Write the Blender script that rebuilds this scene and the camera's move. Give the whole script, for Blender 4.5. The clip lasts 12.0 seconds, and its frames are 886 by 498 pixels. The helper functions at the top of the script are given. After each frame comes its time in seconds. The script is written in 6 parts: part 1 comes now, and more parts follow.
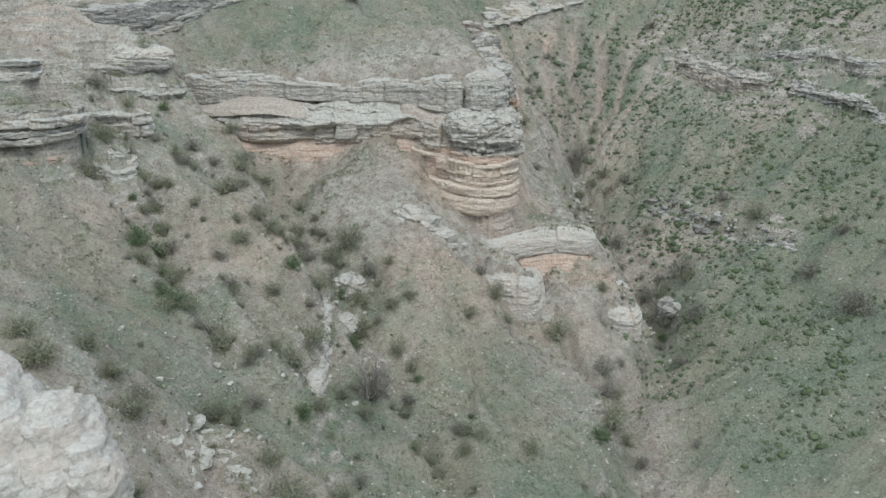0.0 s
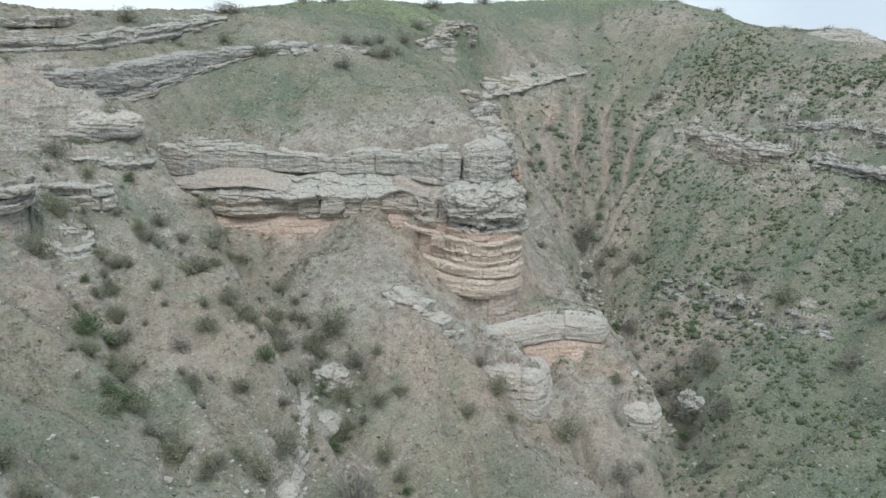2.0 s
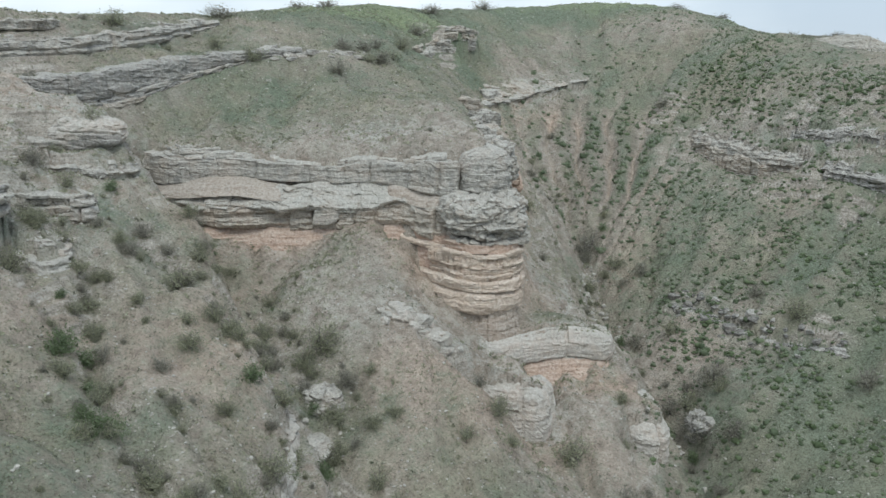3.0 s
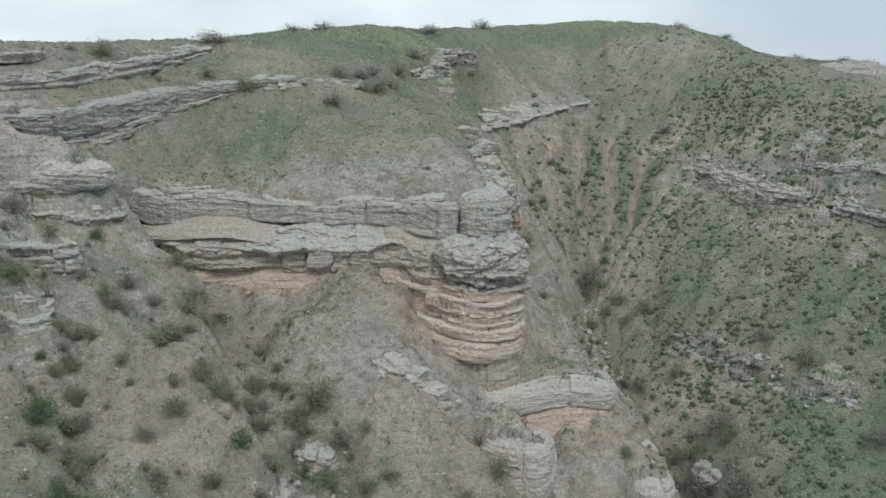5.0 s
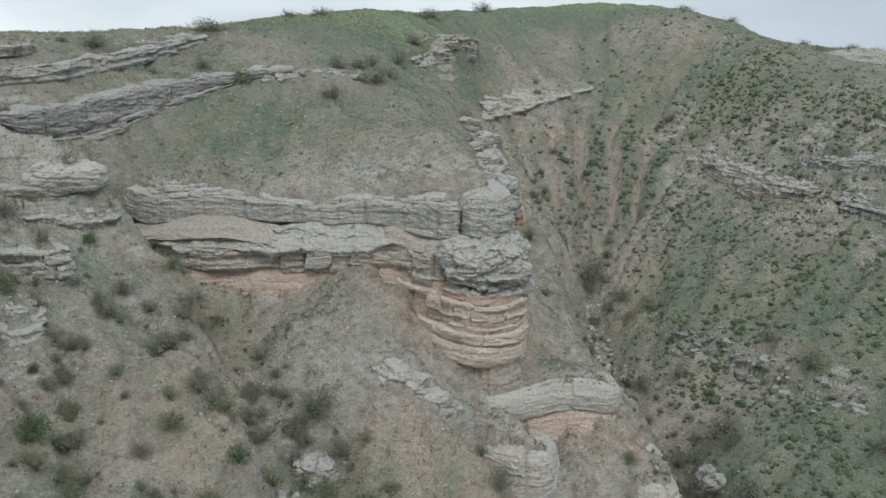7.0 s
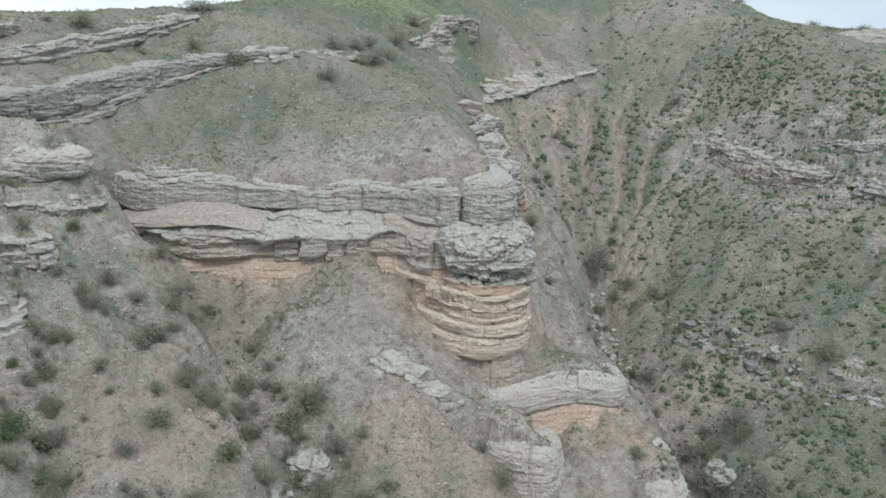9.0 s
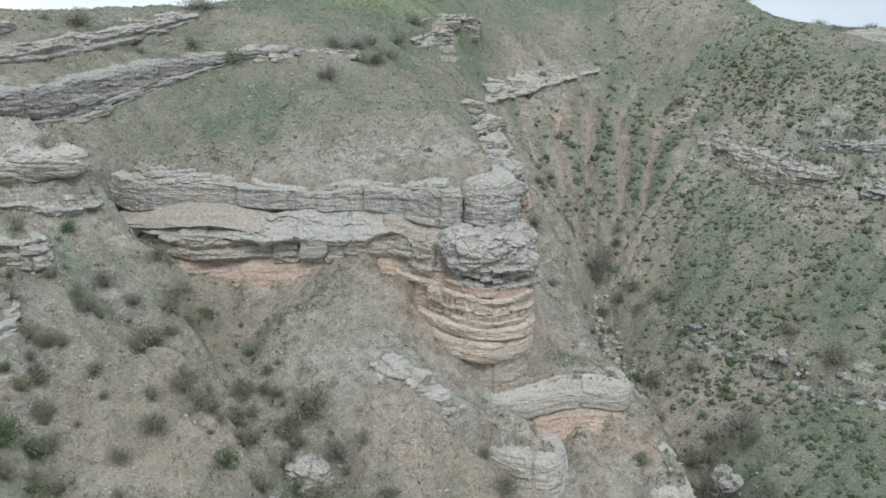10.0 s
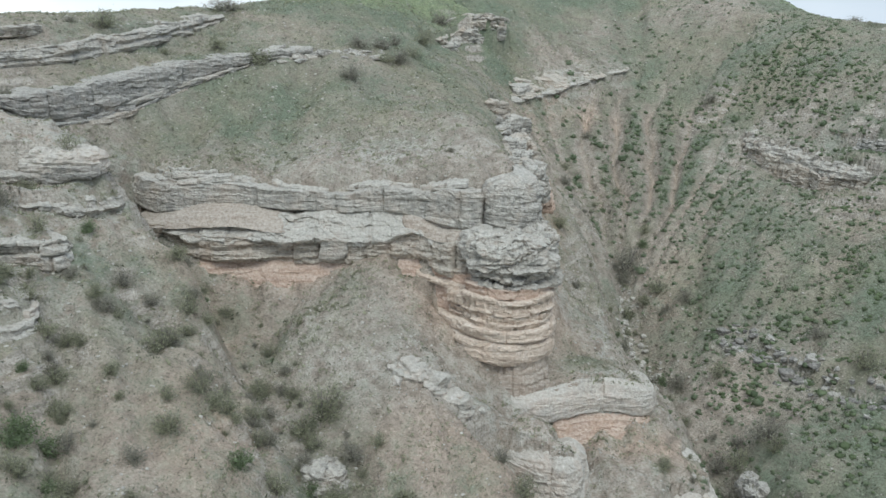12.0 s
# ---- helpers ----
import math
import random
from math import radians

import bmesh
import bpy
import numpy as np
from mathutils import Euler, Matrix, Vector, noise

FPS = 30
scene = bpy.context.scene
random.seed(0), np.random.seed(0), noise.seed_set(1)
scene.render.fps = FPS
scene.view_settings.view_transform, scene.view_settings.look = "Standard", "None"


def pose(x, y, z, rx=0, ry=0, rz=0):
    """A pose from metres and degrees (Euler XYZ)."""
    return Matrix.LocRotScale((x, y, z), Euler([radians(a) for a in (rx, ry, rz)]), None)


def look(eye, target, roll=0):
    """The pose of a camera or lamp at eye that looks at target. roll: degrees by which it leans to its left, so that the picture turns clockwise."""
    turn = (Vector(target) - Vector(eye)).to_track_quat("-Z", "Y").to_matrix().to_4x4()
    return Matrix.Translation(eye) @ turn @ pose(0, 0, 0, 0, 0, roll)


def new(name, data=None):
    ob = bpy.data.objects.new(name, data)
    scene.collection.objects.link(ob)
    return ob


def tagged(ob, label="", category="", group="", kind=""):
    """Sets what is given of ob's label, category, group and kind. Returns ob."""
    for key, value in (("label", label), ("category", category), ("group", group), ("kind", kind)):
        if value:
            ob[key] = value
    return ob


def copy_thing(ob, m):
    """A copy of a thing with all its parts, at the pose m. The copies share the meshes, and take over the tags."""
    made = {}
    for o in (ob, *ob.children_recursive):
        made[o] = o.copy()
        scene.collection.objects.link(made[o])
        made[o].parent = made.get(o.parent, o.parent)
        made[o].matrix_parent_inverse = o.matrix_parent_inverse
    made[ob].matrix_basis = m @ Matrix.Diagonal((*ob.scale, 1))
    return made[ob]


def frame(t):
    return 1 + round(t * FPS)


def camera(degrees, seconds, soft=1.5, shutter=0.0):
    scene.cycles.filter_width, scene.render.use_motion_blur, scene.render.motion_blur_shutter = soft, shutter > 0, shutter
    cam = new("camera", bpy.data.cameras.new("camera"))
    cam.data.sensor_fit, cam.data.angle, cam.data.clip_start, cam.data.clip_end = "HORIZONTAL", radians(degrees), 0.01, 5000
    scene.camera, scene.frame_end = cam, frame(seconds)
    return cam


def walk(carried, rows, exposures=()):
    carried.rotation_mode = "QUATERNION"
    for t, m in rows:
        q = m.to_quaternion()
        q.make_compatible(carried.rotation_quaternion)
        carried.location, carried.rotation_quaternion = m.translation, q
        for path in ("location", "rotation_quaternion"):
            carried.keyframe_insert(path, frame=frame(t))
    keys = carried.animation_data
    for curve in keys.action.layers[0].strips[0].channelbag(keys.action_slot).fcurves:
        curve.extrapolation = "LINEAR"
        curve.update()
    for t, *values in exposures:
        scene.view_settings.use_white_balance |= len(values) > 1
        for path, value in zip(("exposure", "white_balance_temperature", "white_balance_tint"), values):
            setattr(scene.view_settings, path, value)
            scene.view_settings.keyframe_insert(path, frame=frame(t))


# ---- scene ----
cam = camera(53.47, 12.0)


def at(x, y, z, pitch, turn, lean):
    """A flying camera's pose: place, tilt above the level, turn to the left and lean, in degrees."""
    return pose(x, y, z, 90 + pitch, 0, turn) @ pose(0, 0, 0, 0, 0, lean)


PATH = [
    (0.0, at(-0.08, -12.52, 28.04, -17.30, 0.45, -0.29)),
    (0.5, at(-0.09, -11.25, 27.78, -17.28, 0.41, -0.26)),
    (1.0, at(-0.04, -9.53, 27.45, -16.64, 0.39, -0.23)),
    (1.5, at(-0.02, -7.54, 27.09, -14.63, 0.32, -0.17)),
    (2.0, at(0.02, -5.76, 26.77, -12.40, 0.27, -0.09)),
    (2.5, at(0.08, -4.27, 26.49, -11.77, 0.25, -0.06)),
    (3.0, at(0.09, -2.98, 26.43, -11.81, 0.20, 0.00)),
    (5.0, at(0.06, -0.36, 29.11, -11.92, 0.05, 0.18)),
    (5.5, at(-0.00, 0.00, 30.00, -12.02, 0.00, 0.25)),
    (6.0, at(-0.03, 0.43, 30.71, -12.02, -0.03, 0.29)),
    (6.5, at(-0.07, 0.80, 30.85, -12.13, -0.04, 0.31)),
    (7.0, at(-0.10, 1.25, 30.75, -13.75, -0.03, 0.26)),
    (9.0, at(-0.10, 3.40, 30.34, -14.68, -0.04, 0.22)),
    (9.5, at(-0.09, 3.91, 30.26, -14.67, -0.03, 0.22)),
    (10.0, at(-0.10, 4.33, 30.16, -14.64, 0.08, 0.21)),
    (10.5, at(-0.05, 4.56, 30.13, -14.62, 1.56, -0.10)),
    (11.0, at(0.18, 4.73, 30.11, -14.62, 2.39, -0.25)),
    (11.5, at(0.49, 4.81, 30.10, -14.61, 2.41, -0.24)),
    (12.0, at(0.81, 4.86, 30.07, -14.60, 2.42, -0.24)),
]
EXPOSURE = [(0.0, 0.38, 6200, 4.3), (1.5, 0.39, 6200, 4.3), (2.5, 0.27, 6200, 4.3), (4.8, 0.04, 6200, 4.3), (5.5, 0.0, 6240, 4.6), (6.1, -0.12, 6260, 4.8), (6.6, -0.15, 6260, 4.8), (7.1, 0.02, 6240, 4.6), (9.0, 0.31, 6200, 4.3), (12.0, 0.32, 6200, 4.3)]
walk(cam, PATH, EXPOSURE)



# ==== light
SUN_TURN, SUN_RISE = radians(163), radians(56)
world = bpy.data.worlds.new("overcast_sky")
scene.world = world
world.use_nodes = True
wn, wl = world.node_tree.nodes, world.node_tree.links
wn.clear()
w_out = wn.new("ShaderNodeOutputWorld")
w_mix = wn.new("ShaderNodeMixShader")
w_sky = wn.new("ShaderNodeTexSky")
w_sky.sky_type, w_sky.sun_disc, w_sky.sun_elevation, w_sky.sun_rotation = "NISHITA", False, SUN_RISE, SUN_TURN
w_blue, w_cloud = wn.new("ShaderNodeBackground"), wn.new("ShaderNodeBackground")
w_blue.inputs["Strength"].default_value = 0.12
w_cloud.inputs["Strength"].default_value = 1.2
w_co = wn.new("ShaderNodeTexCoord")
w_map = wn.new("ShaderNodeMapping")
w_map.inputs["Scale"].default_value = (1.0, 1.0, 2.6)
w_map.inputs["Location"].default_value = (0.35, 0.1, 0.4)
w_noise = wn.new("ShaderNodeTexNoise")
w_noise.inputs["Scale"].default_value = 1.9
w_noise.inputs["Detail"].default_value = 5
w_noise.inputs["Roughness"].default_value = 0.45
w_ramp = wn.new("ShaderNodeValToRGB")
w_ramp.color_ramp.elements[0].position, w_ramp.color_ramp.elements[0].color = 0.36, (0.42, 0.48, 0.56, 1)
w_ramp.color_ramp.elements[1].position, w_ramp.color_ramp.elements[1].color = 0.6, (0.86, 0.88, 0.92, 1)
wl.new(w_co.outputs["Generated"], w_map.inputs["Vector"])
wl.new(w_map.outputs["Vector"], w_noise.inputs["Vector"])
wl.new(w_noise.outputs["Fac"], w_ramp.inputs["Fac"])
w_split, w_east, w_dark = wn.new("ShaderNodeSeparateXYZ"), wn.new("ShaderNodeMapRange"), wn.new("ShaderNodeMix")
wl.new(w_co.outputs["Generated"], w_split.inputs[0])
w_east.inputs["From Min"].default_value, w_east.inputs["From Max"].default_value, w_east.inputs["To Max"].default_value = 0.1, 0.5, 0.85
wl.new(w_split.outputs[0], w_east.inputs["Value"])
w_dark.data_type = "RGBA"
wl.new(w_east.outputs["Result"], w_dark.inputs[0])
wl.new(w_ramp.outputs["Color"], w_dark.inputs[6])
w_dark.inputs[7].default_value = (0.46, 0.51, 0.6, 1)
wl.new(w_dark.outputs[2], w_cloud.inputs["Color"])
wl.new(w_sky.outputs["Color"], w_blue.inputs["Color"])
w_mix.inputs["Fac"].default_value = 0.88
wl.new(w_blue.outputs["Background"], w_mix.inputs[1])
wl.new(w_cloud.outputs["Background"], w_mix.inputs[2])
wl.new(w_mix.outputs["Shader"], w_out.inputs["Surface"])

sun = new("sun", bpy.data.lights.new("sun", "SUN"))
sun.data.energy, sun.data.angle, sun.data.color = 1.3, radians(20), (1.0, 0.97, 0.92)
sun.matrix_world = look((40 * math.sin(SUN_TURN) * math.cos(SUN_RISE), 40 * math.cos(SUN_TURN) * math.cos(SUN_RISE), 40 * math.sin(SUN_RISE)), (0, 0, 0))


# ==== materials
def nodes_of(name):
    m = bpy.data.materials.new(name)
    m.use_nodes = True
    nt = m.node_tree
    return m, nt.nodes, nt.links, nt.nodes["Principled BSDF"]


def noise_node(n, l, co, scale, detail=4, rough=0.55, stretch=None):
    t = n.new("ShaderNodeTexNoise")
    t.inputs["Scale"].default_value, t.inputs["Detail"].default_value, t.inputs["Roughness"].default_value = scale, detail, rough
    if stretch:
        mp = n.new("ShaderNodeMapping")
        mp.inputs["Scale"].default_value = stretch
        l.new(co, mp.inputs["Vector"])
        co = mp.outputs["Vector"]
    l.new(co, t.inputs["Vector"])
    return t.outputs["Fac"]


def ramp_node(n, l, fac, stops):
    r = n.new("ShaderNodeValToRGB")
    e = r.color_ramp.elements
    while len(e) < len(stops):
        e.new(0.5)
    for el, (p, c) in zip(e, stops):
        el.position, el.color = p, (*c, 1)
    l.new(fac, r.inputs["Fac"])
    return r.outputs["Color"]


def mix_node(n, l, fac, a, b, blend="MIX"):
    m = n.new("ShaderNodeMix")
    m.data_type, m.blend_type = "RGBA", blend
    for sock, v in ((m.inputs[0], fac), (m.inputs[6], a), (m.inputs[7], b)):
        if isinstance(v, (int, float)):
            sock.default_value = v
        elif isinstance(v, tuple):
            sock.default_value = (*v, 1)
        else:
            l.new(v, sock)
    return m.outputs[2]


def math_node(n, l, op, a, b=0.0, c=None):
    m = n.new("ShaderNodeMath")
    m.operation, m.use_clamp = op, False
    for sock, v in zip(m.inputs, (a, b) if c is None else (a, b, c)):
        if isinstance(v, (int, float)):
            sock.default_value = v
        else:
            l.new(v, sock)
    return m.outputs[0]


def span_node(n, l, v, lo, hi):
    m = n.new("ShaderNodeMapRange")
    m.inputs["From Min"].default_value, m.inputs["From Max"].default_value = lo, hi
    l.new(v, m.inputs["Value"])
    return m.outputs["Result"]


def bump_node(n, l, bsdf, height, strength, distance, normal=None):
    b = n.new("ShaderNodeBump")
    b.inputs["Strength"].default_value, b.inputs["Distance"].default_value = strength, distance
    l.new(height, b.inputs["Height"])
    if normal:
        l.new(normal, b.inputs["Normal"])
    if bsdf:
        l.new(b.outputs["Normal"], bsdf.inputs["Normal"])
    return b.outputs["Normal"]


def ground_material():
    m, n, l, b = nodes_of("stony_soil_and_grass")
    co = n.new("ShaderNodeTexCoord").outputs["Object"]
    green, red, pale = (n.new("ShaderNodeAttribute") for _ in range(3))
    green.attribute_name, red.attribute_name, pale.attribute_name = "grass", "clay", "chalk"
    big = noise_node(n, l, co, 0.16, 4)
    mid = noise_node(n, l, co, 1.1, 5, 0.65)
    fine = noise_node(n, l, co, 6.5, 5, 0.7)
    soil = ramp_node(n, l, mid, [(0.3, (0.246, 0.214, 0.18)), (0.5, (0.354, 0.313, 0.266)), (0.72, (0.46, 0.418, 0.366))])
    wash = n.new("ShaderNodeAttribute")
    wash.attribute_name = "wash"
    soil = mix_node(n, l, span_node(n, l, wash.outputs["Fac"], 0.55, 0.95), soil, ramp_node(n, l, mid, [(0.3, (0.295, 0.255, 0.212)), (0.7, (0.44, 0.395, 0.34))]))
    soil = mix_node(n, l, math_node(n, l, "MULTIPLY", span_node(n, l, wash.outputs["Fac"], 0.45, 0.1), 0.7), soil, ramp_node(n, l, mid, [(0.3, (0.178, 0.167, 0.134)), (0.7, (0.288, 0.27, 0.221))]))
    clay = ramp_node(n, l, mid, [(0.3, (0.43, 0.305, 0.232)), (0.7, (0.57, 0.45, 0.362))])
    chalk = ramp_node(n, l, mid, [(0.3, (0.34, 0.325, 0.29)), (0.7, (0.52, 0.505, 0.46))])
    sward = ramp_node(n, l, fine, [(0.3, (0.117, 0.142, 0.1)), (0.5, (0.182, 0.213, 0.156)), (0.75, (0.272, 0.302, 0.236))])
    straw = ramp_node(n, l, mid, [(0.3, (0.22, 0.205, 0.15)), (0.7, (0.33, 0.315, 0.24))])
    sward = mix_node(n, l, math_node(n, l, "MULTIPLY", span_node(n, l, big, 0.42, 0.62), span_node(n, l, green.outputs["Fac"], 0.95, 0.5)), sward, straw)
    col = mix_node(n, l, math_node(n, l, "MULTIPLY", red.outputs["Fac"], span_node(n, l, mid, 0.24, 0.54)), soil, clay)
    col = mix_node(n, l, math_node(n, l, "MULTIPLY", pale.outputs["Fac"], span_node(n, l, mid, 0.36, 0.56)), col, chalk)
    patch = math_node(n, l, "ADD", math_node(n, l, "MULTIPLY", mid, 0.7), math_node(n, l, "MULTIPLY", fine, 0.5))
    g = math_node(n, l, "ADD", patch, math_node(n, l, "SUBTRACT", green.outputs["Fac"], 1.0))
    col = mix_node(n, l, span_node(n, l, g, -0.12, 0.22), col, sward)
    lush = ramp_node(n, l, fine, [(0.3, (0.175, 0.215, 0.125)), (0.7, (0.3, 0.34, 0.215))])
    col = mix_node(n, l, math_node(n, l, "MULTIPLY", span_node(n, l, green.outputs["Fac"], 0.78, 1.0), span_node(n, l, mid, 0.3, 0.5)), col, lush)
    beds = noise_node(n, l, co, 1.0, 5, 0.65, (0.4, 0.4, 4.2))
    stone_col = ramp_node(n, l, math_node(n, l, "ADD", math_node(n, l, "MULTIPLY", beds, 0.6), math_node(n, l, "MULTIPLY", fine, 0.4)),
                          [(0.38, (0.27, 0.243, 0.207)), (0.5, (0.42, 0.383, 0.335)), (0.62, (0.56, 0.525, 0.47))])
    tilt = n.new("ShaderNodeSeparateXYZ")
    l.new(n.new("ShaderNodeNewGeometry").outputs["Normal"], tilt.inputs[0])
    bare = n.new("ShaderNodeAttribute")
    bare.attribute_name = "bedrock"
    steep = span_node(n, l, math_node(n, l, "SUBTRACT", tilt.outputs[2], math_node(n, l, "MULTIPLY", mid, 0.25)), 0.66, 0.5)
    steep = math_node(n, l, "MULTIPLY", steep, span_node(n, l, bare.outputs["Fac"], 0.12, 0.45))
    col = mix_node(n, l, steep, col, stone_col)
    grit = n.new("ShaderNodeTexVoronoi")
    grit.inputs["Scale"].default_value = 3.6
    l.new(co, grit.inputs["Vector"])
    stone = span_node(n, l, grit.outputs["Distance"], 0.24, 0.12)
    pick = n.new("ShaderNodeSeparateColor")
    l.new(grit.outputs["Color"], pick.inputs[0])
    stone = math_node(n, l, "MULTIPLY", stone, span_node(n, l, pick.outputs[0], 0.72, 0.8))
    col = mix_node(n, l, stone, col, (0.42, 0.4, 0.36))
    speck = noise_node(n, l, co, 7.5, 4, 0.7)
    clod = noise_node(n, l, co, 2.8, 5, 0.75)
    col = mix_node(n, l, 0.45, col, ramp_node(n, l, clod, [(0.3, (0.32, 0.32, 0.31)), (0.5, (0.52, 0.52, 0.52)), (0.7, (0.74, 0.74, 0.74))]), "OVERLAY")
    col = mix_node(n, l, 0.9, col, ramp_node(n, l, speck, [(0.34, (0.24, 0.25, 0.22)), (0.46, (0.5, 0.5, 0.5)), (0.6, (0.52, 0.52, 0.52)), (0.7, (0.78, 0.78, 0.77))]), "OVERLAY")
    l.new(col, b.inputs["Base Color"])
    b.inputs["Roughness"].default_value = 0.95
    b.inputs["Specular IOR Level"].default_value = 0.15
    h = math_node(n, l, "ADD", math_node(n, l, "MULTIPLY", fine, 0.5), math_node(n, l, "MULTIPLY", stone, 0.25))
    h = math_node(n, l, "ADD", math_node(n, l, "ADD", h, math_node(n, l, "MULTIPLY", speck, 0.25)), math_node(n, l, "ADD", mid, math_node(n, l, "MULTIPLY", clod, 0.6)))
    bump_node(n, l, b, h, 1.0, 0.26)
    return m



def rock_material(name, dark, mid, light, stain, stain_amount, lichen, top_amount=0.8, lines=1.0):
    m, n, l, b = nodes_of(name)
    co = n.new("ShaderNodeTexCoord").outputs["Object"]
    beds = noise_node(n, l, co, 1.0, 5, 0.62, (0.35, 0.35, 4.5))
    blotch = noise_node(n, l, co, 0.7, 5, 0.6)
    fine = noise_node(n, l, co, 5.5, 6, 0.7)
    streak = noise_node(n, l, co, 1.0, 4, 0.6, (2.4, 2.4, 0.25))
    mixv = math_node(n, l, "ADD", math_node(n, l, "MULTIPLY", beds, 0.55), math_node(n, l, "MULTIPLY", fine, 0.45))
    col = ramp_node(n, l, mixv, [(0.37, dark), (0.5, mid), (0.62, light)])
    col = mix_node(n, l, math_node(n, l, "MULTIPLY", span_node(n, l, blotch, 0.46, 0.66), stain_amount), col, stain)
    grey = math_node(n, l, "MULTIPLY", math_node(n, l, "MULTIPLY", span_node(n, l, streak, 0.45, 0.7), span_node(n, l, blotch, 0.62, 0.4)), lichen)
    col = mix_node(n, l, grey, col, (0.19, 0.19, 0.18))
    thin = noise_node(n, l, co, 1.0, 4, 0.6, (0.9, 0.9, 13))
    col = mix_node(n, l, math_node(n, l, "MULTIPLY", span_node(n, l, thin, 0.42, 0.33), 0.32 * lines), col, tuple(0.55 * v for v in dark))
    pit = noise_node(n, l, co, 4.2, 3, 0.5, (1, 1, 1.7))
    col = mix_node(n, l, math_node(n, l, "MULTIPLY", span_node(n, l, pit, 0.35, 0.28), 0.6 * lines), col, tuple(0.45 * v for v in dark))
    geo = n.new("ShaderNodeNewGeometry")
    up = n.new("ShaderNodeSeparateXYZ")
    l.new(geo.outputs["Normal"], up.inputs[0])
    # up-facing rock is coloured paler: weathering plus the brightness of lit tops
    pale_top = math_node(n, l, "MULTIPLY", span_node(n, l, up.outputs[2], 0.3, 0.75), span_node(n, l, fine, 0.25, 0.5))
    col = mix_node(n, l, math_node(n, l, "MULTIPLY", pale_top, top_amount), col, ramp_node(n, l, fine, [(0.3, (0.43, 0.415, 0.37)), (0.7, (0.55, 0.535, 0.49))]))
    col = mix_node(n, l, 0.4, col, ramp_node(n, l, fine, [(0.25, (0.3, 0.3, 0.3)), (0.5, (0.5, 0.5, 0.5)), (0.75, (0.7, 0.7, 0.7))]), "OVERLAY")
    l.new(col, b.inputs["Base Color"])
    b.inputs["Roughness"].default_value = 0.92
    b.inputs["Specular IOR Level"].default_value = 0.2
    crack = n.new("ShaderNodeTexVoronoi")
    crack.feature = "DISTANCE_TO_EDGE"
    crack.inputs["Scale"].default_value = 0.9
    warp = n.new("ShaderNodeMapping")
    warp.inputs["Scale"].default_value = (0.7, 0.7, 2.2)
    l.new(co, warp.inputs["Vector"])
    l.new(warp.outputs["Vector"], crack.inputs["Vector"])
    h = math_node(n, l, "ADD", math_node(n, l, "MULTIPLY", beds, 0.5), math_node(n, l, "MULTIPLY", fine, 0.8))
    h = math_node(n, l, "ADD", h, math_node(n, l, "MULTIPLY", span_node(n, l, crack.outputs["Distance"], 0.0, 0.03), 0.025 * lines))
    h = math_node(n, l, "ADD", h, math_node(n, l, "MULTIPLY", thin, 0.5 * lines))
    h = math_node(n, l, "ADD", h, math_node(n, l, "MULTIPLY", span_node(n, l, pit, 0.28, 0.38), 0.3 * lines))
    bump_node(n, l, b, h, 0.9, 0.2)
    return m


GROUND = ground_material()
LIMESTONE = rock_material("weathered_limestone", (0.3, 0.285, 0.255), (0.455, 0.434, 0.392), (0.6, 0.578, 0.53), (0.47, 0.385, 0.315), 0.45, 0.6, 0.5)
DARK_STONE = rock_material("dark_broken_rock", (0.13, 0.127, 0.12), (0.22, 0.213, 0.2), (0.33, 0.322, 0.302), (0.28, 0.24, 0.2), 0.3, 0.6, 0.2)
GREY_STONE = rock_material("dark_grey_limestone", (0.225, 0.218, 0.2), (0.35, 0.34, 0.315), (0.47, 0.457, 0.425), (0.4, 0.34, 0.29), 0.35, 0.7, 0.5)
PALE_STONE = rock_material("pale_limestone", (0.355, 0.335, 0.3), (0.495, 0.472, 0.427), (0.635, 0.613, 0.562), (0.53, 0.43, 0.355), 0.5, 0.35)
CREAM_STONE = rock_material("cream_limestone", (0.47, 0.43, 0.385), (0.62, 0.585, 0.535), (0.75, 0.72, 0.675), (0.66, 0.54, 0.465), 0.6, 0.12, 0.4, 0.5)
BUFF_STONE = rock_material("buff_sandstone", (0.46, 0.365, 0.29), (0.61, 0.51, 0.42), (0.74, 0.66, 0.57), (0.56, 0.4, 0.3), 0.5, 0.05, 0.15)
SOIL_BED = rock_material("pinkish_soil_bed", (0.3, 0.25, 0.208), (0.415, 0.355, 0.3), (0.505, 0.45, 0.392), (0.44, 0.35, 0.28), 0.4, 0.05, 0.3, 0.3)
EARTH_BANK = rock_material("pale_bank_earth", (0.36, 0.335, 0.29), (0.45, 0.425, 0.375), (0.53, 0.505, 0.455), (0.45, 0.38, 0.31), 0.3, 0.05, 0.2, 0.3)
CREAM_SAND = rock_material("cream_sandstone", (0.52, 0.425, 0.345), (0.67, 0.563, 0.468), (0.78, 0.69, 0.6), (0.6, 0.47, 0.37), 0.4, 0.08, 0.15)
WHITE_BED = rock_material("whitish_limestone", (0.42, 0.385, 0.34), (0.55, 0.515, 0.465), (0.67, 0.635, 0.585), (0.6, 0.49, 0.41), 0.5, 0.15, 0.6, 0.25)
BENCH_STONE = rock_material("buff_grey_layered_stone", (0.34, 0.3, 0.25), (0.48, 0.433, 0.37), (0.6, 0.552, 0.485), (0.5, 0.39, 0.31), 0.5, 0.3, 0.4)
